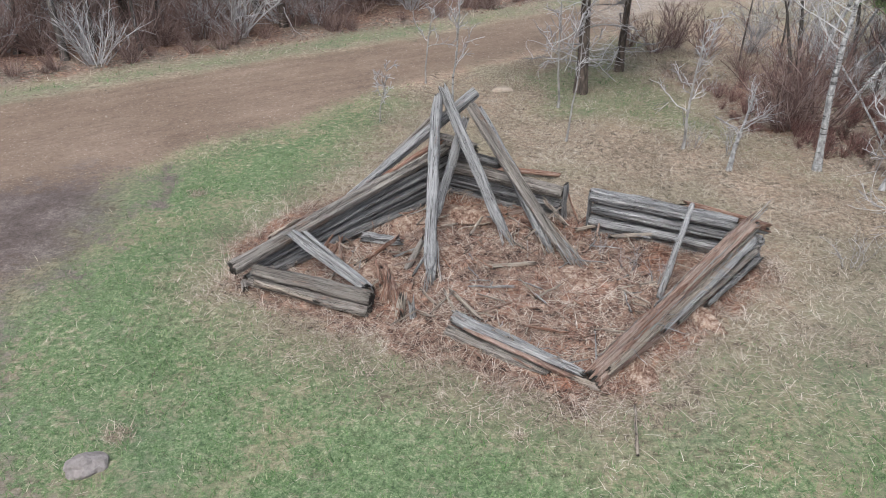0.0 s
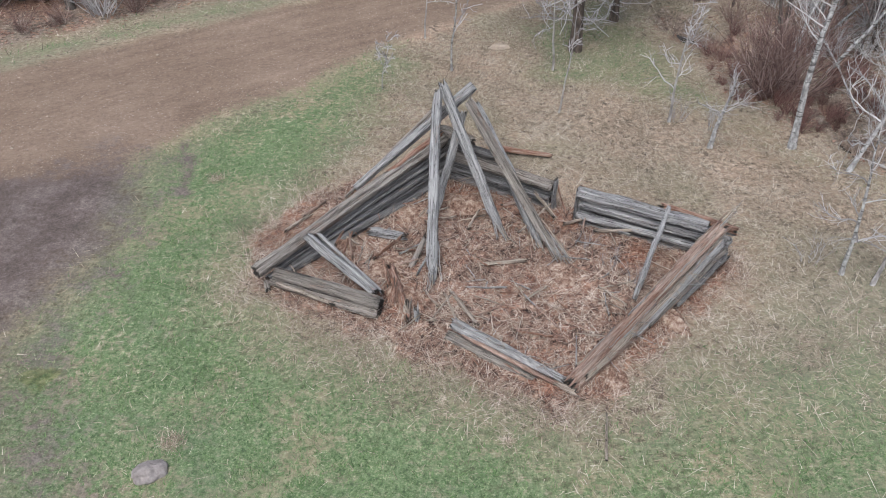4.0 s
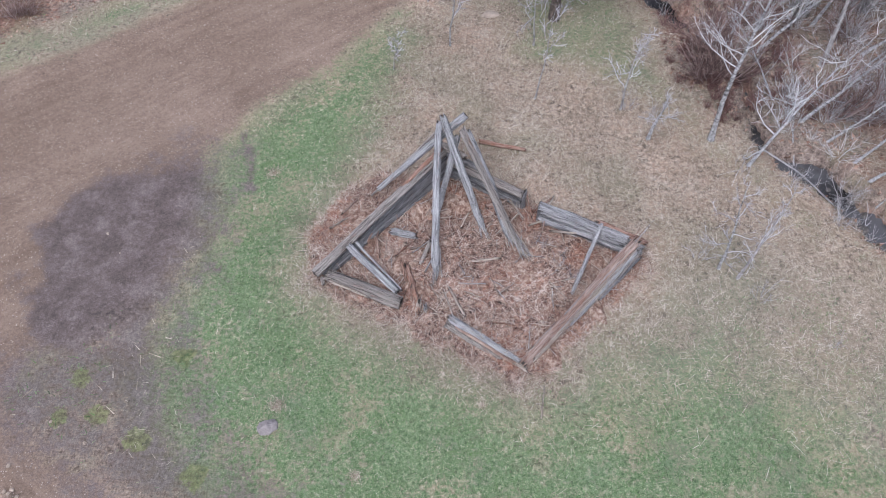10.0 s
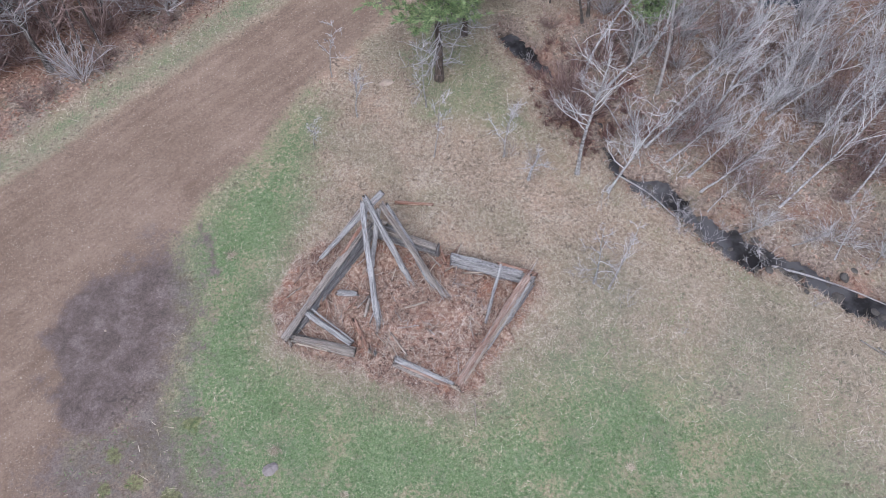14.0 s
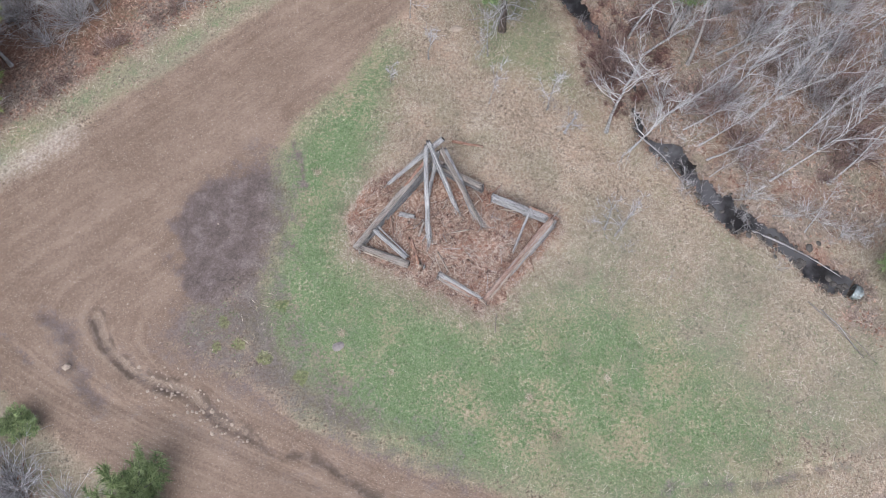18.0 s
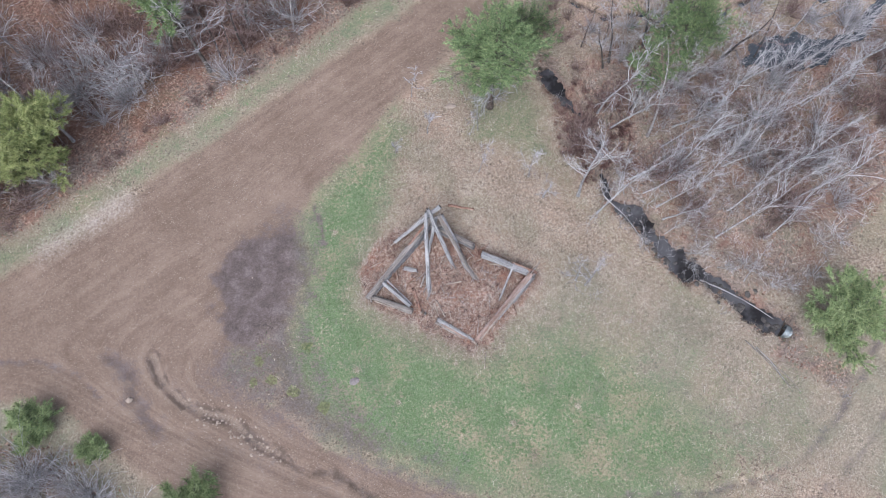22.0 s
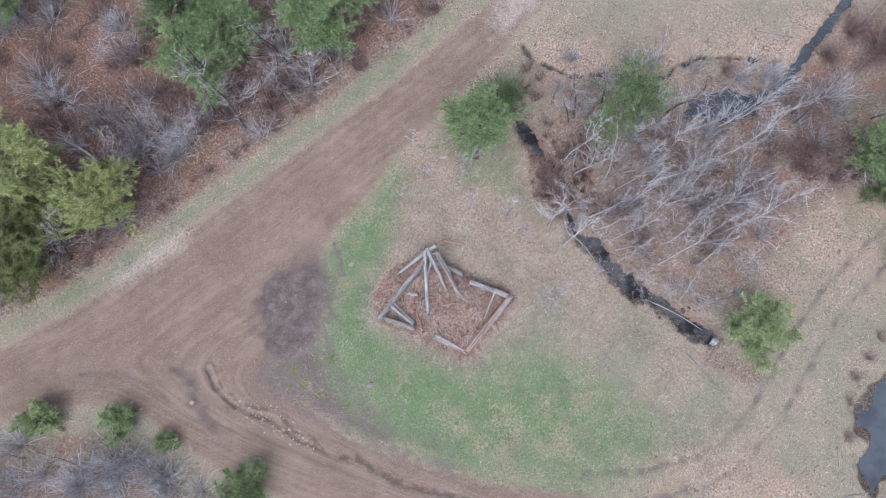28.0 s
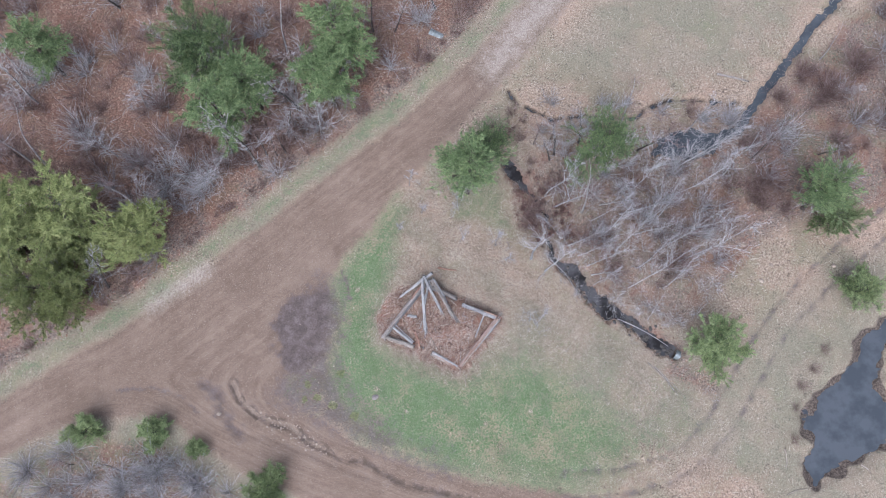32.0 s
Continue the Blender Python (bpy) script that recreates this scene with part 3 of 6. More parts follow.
def zones(px, py):
    """How much of each cover lies at a point, 0.5 on its edge."""
    ramp = lambda d, w: np.clip(0.5 + d / (2 * w), 0, 1)
    road = inside(px, py, ROAD)
    west = inside(px, py, ROAD_W + [(60, 120), (-120, 120), (-120, -40)])
    south = inside(px, py, ROAD_S + [(-60, -60), (60, -60)])
    cabin = inside(px, py, CABIN)
    trail = np.abs(along(px, py, TRAIL) - 0.75)
    ruts = np.min([along(px, py, r) for r in RUTS], axis=0)
    bank = along(px, py, BROOK) - brook_half(px, py)
    water = np.minimum(bank + 0.02, along(px, py, BROOK_N) - 0.22 - 0.16 * waves(px, py, 1.0, 7))
    water = np.minimum(np.minimum(water, along(px, py, BROOK_W) - 0.1 - 0.13 * waves(px, py, 0.9, 7)), -inside(px, py, POND) - 0.2 - 0.4 * waves(px, py, 2.2, 9))
    verge = np.minimum(west - 0.15, 1.5 - west)
    return {
        "road": np.maximum.reduce([ramp(road + 0.05, 1.0) * (1 - 0.65 * ramp(inside(px, py, SOIL) + 0.2, 0.7)), 0.62 * ramp(0.16 - ruts, 0.3), 0.34 * ramp(road + 0.7, 1.0) * (px > -9) * (py < 5)]),
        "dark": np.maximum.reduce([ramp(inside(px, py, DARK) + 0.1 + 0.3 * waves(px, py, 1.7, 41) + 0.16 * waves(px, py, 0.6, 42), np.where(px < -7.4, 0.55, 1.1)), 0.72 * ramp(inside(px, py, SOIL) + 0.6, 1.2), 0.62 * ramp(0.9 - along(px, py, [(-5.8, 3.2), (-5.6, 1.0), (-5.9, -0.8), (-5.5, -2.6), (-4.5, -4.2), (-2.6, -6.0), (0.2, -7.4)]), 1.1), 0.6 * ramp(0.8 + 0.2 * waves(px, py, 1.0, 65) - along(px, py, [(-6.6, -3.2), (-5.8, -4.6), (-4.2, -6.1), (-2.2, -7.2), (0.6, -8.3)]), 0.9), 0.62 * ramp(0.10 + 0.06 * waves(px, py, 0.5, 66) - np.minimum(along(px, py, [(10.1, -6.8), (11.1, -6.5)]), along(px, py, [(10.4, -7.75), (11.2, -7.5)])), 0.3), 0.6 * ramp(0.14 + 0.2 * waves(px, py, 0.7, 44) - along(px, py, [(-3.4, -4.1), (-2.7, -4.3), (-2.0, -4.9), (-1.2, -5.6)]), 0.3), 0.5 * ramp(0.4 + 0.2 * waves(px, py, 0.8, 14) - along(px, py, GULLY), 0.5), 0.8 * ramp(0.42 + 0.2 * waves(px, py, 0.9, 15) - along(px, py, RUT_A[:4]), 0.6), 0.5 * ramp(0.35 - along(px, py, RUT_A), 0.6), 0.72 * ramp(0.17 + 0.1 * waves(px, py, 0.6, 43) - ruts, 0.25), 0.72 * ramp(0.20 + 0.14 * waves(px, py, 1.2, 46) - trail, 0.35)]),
        "green": np.maximum.reduce([ramp(inside(px, py, LAWN) + 0.1, 1.9 + 1.4 * smooth01((px - 0.5) / 5)) * (1 - 0.36 * smooth01((px - 5.5) / 8)), 0.42 * ramp(inside(px, py, SOIL) + 0.2, 0.9), 0.62 * ramp(inside(px, py, NORTH_GREEN) + 0.1, 1.2), 0.6 * ramp(np.minimum(west - 0.05, 1.6 + 0.5 * waves(px, py, 4.0, 61) - west), 0.9), 0.5 * ramp(1.0 - along(px, py, [(3.2, 7.2), (5.4, 5.6), (7.0, 3.4), (8.6, 1.4), (11.5, -1.6)]), 1.3), 0.42 * ramp(south - 0.3, 1.0) * (south < 3), 0.45 * ramp(0.9 - np.abs(along(px, py, TRAIL) - 2.2), 1.2), 0.5 * ramp(1.5 + 0.8 * waves(px, py, 3.0, 62) - along(px, py, [(15.5, 18.5), (21, 19.5), (27, 21.5)]), 2.2)]),
        "litter": np.maximum.reduce([ramp(west - 1.6, 1.1), 0.8 * ramp(0.8 - along(px, py, [(14.6, -3.4), (16.8, -4.6)]), 1.0), np.maximum(np.maximum(ramp(inside(px, py, THICKET), 1.6), ramp(inside(px, py, [(5.9, 8.6), (6.0, 6.4), (7.2, 4.9), (8.4, 4.2), (8, 8), (7, 10.5)]), 0.9)), ramp(south - 1.5, 1.3)), 0.85 * ramp(0.5 - bank, 0.7)]),
        "pale": np.maximum(0.8 * ramp(0.55 - along(px, py, [(-17.0, 3.1), (-15.4, 4.0), (-13.6, 5.2)]), 0.8), 0.8 * ramp(1.15 - along(px, py, [(5.4, 17.5), (9.8, 22.2), (17.5, 30), (51, 63)]), 1.6)),
        "rot": np.maximum(ramp(cabin + 0.24 + 0.15 * waves(px, py, 0.9, 45), 0.6), 0.9 * ramp(0.55 + 0.2 * waves(px, py, 0.7, 55) - along(px, py, [(-2.75, 0.9), (-2.35, 1.75), (-1.5, 2.6)]), 0.45)),
        "red": np.maximum.reduce([ramp(r + 0.18 * waves(px, py, 0.5, 53) - np.hypot(px - x, py - y), 0.3) for x, y, r in ((1.58, 0.05, 0.42), (1.40, -2.0, 0.34), (-1.75, 0.75, 0.36), (-0.80, -0.35, 0.42), (-0.95, 0.45, 0.3), (0.35, 2.2, 0.5), (2.0, 1.55, 0.36), (-2.35, 1.75, 0.45), (-2.9, 1.2, 0.3), (3.75, 0.25, 0.3), (3.1, 0.55, 0.3))] + [0.9 * ramp(0.14 + 0.14 * waves(px, py, 0.6, 54) - along(px, py, [(1.9, -2.35), (2.6, -1.55), (3.5, -0.6), (4.35, 0.2)]), 0.25)]),
        "sage": ramp(inside(px, py, [(1.8, -2.9), (4.6, -0.6), (6.5, 1.4), (9, 0.6), (13, -2.2), (18, -3.6), (22, -6), (16, -9), (12, -8), (8, -5)]), 2.0) + 0.7 * ramp(np.minimum(west + 0.3, 2.0 - west), 0.7) + 0.8 * ramp(np.minimum(south + 0.2, 3.0 - south), 0.8) + 0.85 * ramp(inside(px, py, [(15.5, -3.2), (20, -0.8), (25, 2.4), (34, 5), (37, -12), (20, -14.5), (17.5, -8)]), 2.0) + 0.75 * ramp(inside(px, py, [(7.5, 17.5), (14, 14.8), (22, 15.2), (30, 22), (45, 40), (26, 36)]), 2.0),
        "oak": ramp(west - 3.0 + 1.2 * waves(px, py, 4.0, 67), 1.5),
        "moss": np.maximum.reduce([ramp(r - np.hypot(px - x, py - y) + 0.15 * waves(px, py, 0.5, 64), 0.25) for x, y, r in ((-7.6, -2.5, 0.22), (-7.0, -3.3, 0.3), (-6.2, -3.9, 0.26), (-5.6, -2.0, 0.22), (-4.9, -4.6, 0.25), (-7.9, -3.4, 0.2))]),
        "gully": along(px, py, GULLY) + 0.15 * smooth01((px + 7.8) / 2.5),
        "mud": ramp(-water, 0.3),
        "lane": west + smooth01((-west - 1.5) / 5 + 0.25 * (px > -30)) * (south * 1.1 - west) * smooth01((py + 0.4 * px + 14) / -6 + 1.4),
    }


FX, FY, CELL = np.arange(-33, 37.01, 0.16), np.arange(-19, 32.01, 0.16), 0.16
COVER = {}


def lookup(name, px, py):
    """A cover or the height between the knots of the fine ground grid."""
    u, v = np.clip((px - FX[0]) / CELL, 0, len(FX) - 1.001), np.clip((py - FY[0]) / CELL, 0, len(FY) - 1.001)
    i, j = u.astype(int), v.astype(int)
    a, b, q = u - i, v - j, COVER[name]
    return (q[j, i] * (1 - a) + q[j, i + 1] * a) * (1 - b) + (q[j + 1, i] * (1 - a) + q[j + 1, i + 1] * a) * b


def ground_z(x, y):
    return float(lookup("height", np.array([x]), np.array([y]))[0])


def build_ground():
    far = np.array([2.0, 5, 10, 20, 45, 100, 220, 500, 1200])
    xs, ys = np.r_[(-33 - far)[::-1], FX, 37 + far], np.r_[(-19 - far)[::-1], FY, 32 + far]
    gx, gy = np.meshgrid(xs, ys)
    px, py = gx.ravel(), gy.ravel()
    nx, ny = len(xs), len(ys)
    i = (np.arange(ny - 1)[:, None] * nx + np.arange(nx - 1)).ravel()
    pz = height(px, py)
    k = len(far)
    COVER["height"] = pz.reshape(ny, nx)[k : k + len(FY), k : k + len(FX)]
    me = mesh_of("ground", np.stack([px, py, pz], 1), np.stack([i, i + 1, i + nx + 1, i + nx], 1), [M_GROUND], smooth=True)
    for name, v in zones(px, py).items():
        COVER[name] = v.reshape(ny, nx)[k : k + len(FY), k : k + len(FX)]
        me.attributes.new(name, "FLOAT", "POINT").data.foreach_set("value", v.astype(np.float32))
    return tagged(new("ground", me), "forest clearing of dry and green grass crossed by a dirt road", "ground", kind="structure")


build_ground()


def ribbon(line, width, z):
    """A strip of water that follows a line."""
    pts = [Vector((x, y, 0)) for x, y in line]
    verts, faces = [], []
    for k, p in enumerate(pts):
        d = (pts[min(k + 1, len(pts) - 1)] - pts[max(k - 1, 0)]).normalized()
        n = Vector((-d.y, d.x, 0)) * width
        verts += [(p.x - n.x, p.y - n.y, z), (p.x + n.x, p.y + n.y, z)]
        if k:
            faces.append((2 * k - 2, 2 * k - 1, 2 * k + 1, 2 * k))
    return mesh_of("water", verts, [tuple(reversed(f)) for f in faces], [M_STREAM])


for line, wide, z, label in ((BROOK, 0.95, -0.47, "dark shallow brook between eroded banks"), (BROOK_N, 0.75, -0.3, "narrow brook winding through dry meadow"), (BROOK_W, 0.5, -0.3, "thin ditch of still dark water")):
    water = new("water", ribbon(line, wide, z))
    if line is not BROOK:
        water.data.materials[0] = M_POND
    tagged(water, label, "brook", kind="structure")
pool = mesh_of("water", [(14.4, 9.2, -0.29), (21.4, 9.2, -0.29), (21.4, 12.8, -0.29), (14.4, 12.8, -0.29)], [(0, 1, 2, 3)], [M_POND])
tagged(new("water", pool), "shallow grey pool under the thicket", "pool", kind="structure")
pond = mesh_of("water", [(x, y, -0.33) for x, y in [(20, -12), (33, -12), (33, 0.5), (20, 0.5)]], [(0, 1, 2, 3)], [M_POND])
tagged(new("water", pond), "still pond of grey water reflecting the overcast sky", "pond", kind="structure")


# ---- strands: grass, straw, litter ----
def blades(name, spots, length, width, tall, mat, seed, label, category, bend=0.35, joint=True):
    """Blades of grass as slim triangles; tall: 1 stands, 0 lies."""
    r = np.random.RandomState(seed)
    n = len(spots)
    a, el = r.uniform(0, 6.283, n), np.arcsin(np.clip(tall + bend * r.normal(0, 0.5, n), 0.03, 1))
    ln = length * r.uniform(0.5, 1.45, n)
    d = np.stack([np.cos(a) * np.cos(el), np.sin(a) * np.cos(el), np.sin(el)], 1) * ln[:, None]
    s = np.stack([-np.sin(a), np.cos(a), 0 * a], 1) * (width * r.uniform(0.6, 1.4, n) / 2)[:, None]
    base = np.stack([spots[:, 0], spots[:, 1], lookup("height", spots[:, 0], spots[:, 1]) + 0.004], 1)
    mid = base + d * 0.55 + (0, 0, 0.006)
    tip = base + d * np.array([1, 1, 0.85])
    tip[:, 2] = np.maximum(tip[:, 2], base[:, 2] + 0.006)
    if joint:
        v = np.stack([base - s, base + s, mid + s * 0.8, tip, mid - s * 0.8], 1).reshape(-1, 3)
        k = np.arange(n)[:, None] * 5
        f = np.concatenate([np.stack([k, k + 1, k + 2], 2).reshape(-1, 3), np.stack([k, k + 2, k + 4], 2).reshape(-1, 3), np.stack([k + 4, k + 2, k + 3], 2).reshape(-1, 3)])
    else:
        v = np.stack([base - s, base + s, tip], 1).reshape(-1, 3)
        f = np.arange(3 * n).reshape(-1, 3)
    ob = new(name, mesh_of(name, v, f.astype(np.int32), [mat]))
    return tagged(ob, label, category, kind="stuff")


def scatter(n, box, seed, keep):
    r = np.random.RandomState(seed)
    p = np.stack([r.uniform(box[0], box[1], n), r.uniform(box[2], box[3], n)], 1)
    z = {name: lookup(name, p[:, 0], p[:, 1]) for name in COVER}
    return p[keep(z, p, r.uniform(0, 1, n))]


def clumped(p, scale, seed):
    return np.clip(0.5 + 0.6 * waves(p[:, 0], p[:, 1], scale, seed), 0, 1)


def soft_edge(v, lo, hi):
    return smooth01((v - lo) / (hi - lo))


lawn = scatter(420000, (-8, 15, -11, 10), 11, lambda z, p, u: (z["rot"] < 0.4) & (u < soft_edge(np.maximum(z["green"], 0.62 * z["sage"]), 0.3, 0.85) * (1 - soft_edge(np.maximum(z["dark"], z["road"]), 0.2, 0.75)) * (0.15 + 0.85 * clumped(p, 1.9, 21)) * (0.25 + 0.75 * clumped(p, 0.7, 27))))
straws = np.concatenate([np.random.RandomState(29 + i).normal((x, y), r * 0.55, (int(1500 * r), 2)) for i, (x, y, r) in enumerate(TUFTS)])
blades("dry_grass", straws, 0.13, 0.007, 0.35, M_STRAW, 14, "straw tufts standing in the green lawn", "dry grass", joint=False)
blades("grass", lawn, 0.085, 0.009, 0.6, M_BLADE, 1, "short green spring grass of the clearing", "grass", joint=False)
verge = scatter(140000, (-30, 14, -8, 26), 12, lambda z, p, u: (z["road"] < 0.45) & ((p[:, 1] > 9) | (p[:, 0] < -7)) & (u < soft_edge(z["green"], 0.2, 0.6) * clumped(p, 0.9, 22)))
blades("grass", verge, 0.13, 0.014, 0.55, M_BLADE, 2, "green grass along the edge of the dirt road", "grass", joint=False)
def straw_odds(z, p):
    return (z["mud"] < 0.5) * (1 - 0.9 * soft_edge(z["dark"], 0.15, 0.45)) * (1 - 0.96 * soft_edge(z["green"], 0.35, 0.85)) * (1 - soft_edge(z["road"], 0.1, 0.4)) * (1 - 0.65 * np.clip(z["sage"], 0, 1)) * (1 - soft_edge(z["rot"], 0.35, 0.65)) * (1 - 0.6 * z["litter"]) * (0.4 + 0.6 * clumped(p, 1.5, 23)) * (0.4 + 0.6 * clumped(p, 0.45, 28))


hay = scatter(260000, (-7, 17, -10, -1), 13, lambda z, p, u: u < straw_odds(z, p))
blades("dry_grass", hay, 0.13, 0.007, 0.22, M_STRAW, 3, "matted dry straw-coloured grass around the ruin", "dry grass", joint=False)
hay = scatter(640000, (-6, 18, -3, 13), 18, lambda z, p, u: u < straw_odds(z, p))
blades("dry_grass", hay, 0.16, 0.0085, 0.22, M_STRAW, 8, "long matted dry grass behind the ruin", "dry grass", joint=False)
meadow = scatter(420000, (-30, 34, -18, 27), 14, lambda z, p, u: ((p[:, 0] > 11) | (p[:, 0] < -6) | (p[:, 1] > 11)) & (u < straw_odds(z, p) * (0.45 + 0.55 * clumped(p, 2.6, 24))))
blades("dry_grass", meadow, 0.3, 0.018, 0.22, M_STRAW, 4, "pale dry meadow grass beyond the brook", "dry grass", joint=False)
leaves = scatter(220000, (-33, 36, -18, 31), 15, lambda z, p, u: (z["mud"] < 0.5) & (u < soft_edge(z["litter"], 0.3, 0.7) * (0.2 + 0.8 * clumped(p, 0.8, 25))))
blades("leaf_litter", leaves, 0.11, 0.08, 0.12, M_LEAF, 5, "brown dead leaves on the woodland floor", "leaf litter", joint=False)
inner = scatter(90000, (-4, 5.5, -3.6, 4.2), 16, lambda z, p, u: u < soft_edge(z["rot"], 0.3, 0.6) * (0.15 + 0.85 * clumped(p, 0.5, 26)))
blades("wood_chips", inner, 0.13, 0.014, 0.16, M_CHIP, 6, "reddish rotten wood chips and straw inside the ruin", "wood debris", joint=False)
embers = scatter(60000, (-4, 5.5, -3.6, 4.2), 19, lambda z, p, u: (z["rot"] > 0.3) & (u < soft_edge(z["red"], 0.3, 0.7)))
blades("wood_chips", embers, 0.10, 0.016, 0.2, M_EMBER, 9, "orange-red crumbs of rotten wood inside the ruin", "wood debris", joint=False)
fringe = scatter(60000, (-4.5, 6, -4.2, 4.6), 20, lambda z, p, u: (z["rot"] > 0.22) & (z["rot"] < 0.66) & (u < 0.05 + 0.6 * clumped(p, 0.6, 31) ** 3))
blades("dry_grass", fringe, 0.22, 0.0045, 0.4, M_PALESTRAW, 10, "long pale dry grass fringing the ruined walls", "dry grass", bend=0.6)
wisps = scatter(30000, (1.5, 17, -9, 9), 23, lambda z, p, u: (z["mud"] < 0.3) & (z["rot"] < 0.3) & (z["road"] < 0.2) & (u < (1 - 0.8 * soft_edge(z["green"], 0.45, 0.8)) * (0.05 + 0.45 * clumped(p, 1.1, 32) ** 2)))
blades("dry_grass", wisps, 0.32, 0.0055, 0.16, M_PALESTRAW, 12, "bleached single stalks lying over the dry grass", "dry grass", bend=0.3)
tangle = scatter(40000, (-4, 5.5, -3.6, 4.2), 24, lambda z, p, u: (z["rot"] > 0.45) & (u < 0.05 + 0.75 * clumped(p, 0.55, 33) ** 3))
blades("dry_grass", tangle, 0.24, 0.0055, 0.25, M_PALESTRAW, 13, "tangled pale straw grown through the ruin", "dry grass", bend=0.6)
twigs = scatter(34000, (-4, 5.5, -3.6, 4.2), 17, lambda z, p, u: (z["rot"] > 0.35) & (u < 0.1 + 0.9 * clumped(p, 0.8, 30) ** 2))
blades("twigs", twigs, 0.32, 0.0085, 0.24, M_DEBRIS, 7, "grey twigs strewn among the fallen logs", "twigs", joint=False)


# ---- the ruined log cabin ----
def log_mesh(length, r0, r1, seed, mat, flat=0.0, rough=1.0, bow=0.0, jag=0.0, foot=0.0):
    """A weathered log along +x with shrinkage cracks, knots, taper and worn ends."""
    r = random.Random(seed)
    n, rings = (30, max(10, int(length / 0.09))) if r0 + r1 > 0.11 else (12, max(6, int(length / 0.11)))
    cracks = [1 - 0.10 * rough * r.random() - (0.24 * min(rough, 1.6) if r.random() < 0.2 else 0) for _ in range(n)]
    wind = r.uniform(-1.0, 1.0) * length / 1.6
    verts, faces, slots = [], [], []
    off = Vector((seed * 3.7, seed * 1.3, 0))
    for k in range(rings + 1):
        s = k / rings
        rad = r0 + (r1 - r0) * s
        end = min(s, 1 - s) * rings
        rad *= 0.93 if end < 0.5 else 1.0
        cy = bow * math.sin(math.pi * s) + 0.02 * noise.noise(Vector((s * 3, seed, 1)))
        cz = 0.02 * noise.noise(Vector((s * 3, seed, 7)))
        for a in range(n):
            t = 2 * math.pi * (a + wind * s) / n
            q = rad * cracks[a] * (1 + 0.10 * rough * noise.noise(Vector((s * length * 2.2, math.cos(t) * 1.6, math.sin(t) * 1.6)) + off))
            ridge = abs(noise.noise(Vector((s * length * 0.55, a * 1.37, seed * 2.1))))
            q *= 1 + rough * (0.09 * ridge - 0.05 + 0.035 * noise.noise(Vector((s * length * 6, a * 0.9, seed))))
            if foot:
                q *= min(1.0, max(0.12, s * length / (foot * (0.6 + 0.9 * abs(noise.noise(Vector((math.cos(t) * 1.7, math.sin(t) * 1.7, seed * 5.3))))))))
            y, z = q * math.cos(t), q * math.sin(t)
            if flat:
                y *= 1 - flat
            x = s * length
            if jag and end < 0.5:
                x += (1 if s > 0.5 else -1) * jag * noise.noise(Vector((math.cos(t) * 2.5, math.sin(t) * 2.5, seed + s * 5)))
            verts.append((x, y + cy, z + cz))
    for k in range(rings):
        for a in range(n):
            b = (a + 1) % n
            faces.append((k * n + a, k * n + b, k * n + n + b, k * n + n + a))
            slots.append(0)
    for ring, flip in ((0, True), (rings, False)):
        c = len(verts)
        mx = sum(verts[ring * n + a][0] for a in range(n)) / n
        my = sum(verts[ring * n + a][1] for a in range(n)) / n
        mz = sum(verts[ring * n + a][2] for a in range(n)) / n
        verts.append((mx + (0.02 if flip else -0.02), my, mz))
        for a in range(n):
            b = (a + 1) % n
            faces.append((c, b + ring * n, a + ring * n) if flip else (c, a + ring * n, b + ring * n))
            slots.append(1)
    return mesh_of("log", verts, faces, [mat, M_END], slots, smooth=True)


def lay(p, q):
    """The pose that lays +x from p to q."""
    d = (Vector(q) - Vector(p)).normalized()
    side = Vector((0, 0, 1)).cross(d)
    side = side.normalized() if side.length > 1e-4 else Vector((0, 1, 0))
    m = Matrix((d, side, d.cross(side))).transposed().to_4x4()
    m.translation = p
    return m


def log_between(name, p, q, r0, r1, seed, mat, parent=None, label="", category="log", group="", **shape):
    me = log_mesh((Vector(q) - Vector(p)).length, r0, r1, seed, mat, **shape)
    if parent:
        return part(name, me, parent, label, parent.matrix_basis.inverted() @ lay(p, q))
    return thing(name, lay(p, q), label, category, group, me=me)


def wall_thing(label, x, y):
    return thing("log_wall", pose(x, y, 0), label, "log wall", "walls of the ruined cabin")


NORTH, WEST, SOUTH = Vector((-0.05, 3.0, 0)), Vector((-2.8, 0, 0)), Vector((1.60, -2.27, 0))


def on(a, b, s, z, out=0.0):
    """A point on the wall line from a to b."""
    d = (b - a).normalized()
    p = a.lerp(b, s) + Vector((-d.y, d.x, 0)) * out
    return Vector((p.x, p.y, z))


def door_plank(parent, foot, ahead, tall, seed):
    """An upright plank, thin along the wall, against the log ends."""
    d = ahead.normalized()
    m = Matrix((Vector((0, 0, 1)), d, Vector((0, 0, 1)).cross(d))).transposed().to_4x4()
    m.translation = foot
    part("door_plank", log_mesh(tall, 0.10, 0.095, seed, M_DARKWOOD, flat=0.7, rough=0.6), parent, "upright plank against the log ends", parent.matrix_basis.inverted() @ m)


def rounds(w, a, b, rows):
    """Logs of one wall between two corners: seed, from, to, heights, radii, offset, wood, ragged ends, label."""
    for seed, s0, s1, z0, z1, r0, r1, out, mat, jag, label in rows:
        log_between("log", on(a, b, s0, z0, out), on(a, b, s1, z1, out), r0, r1, seed, mat, w, label, jag=jag, rough=1.5)


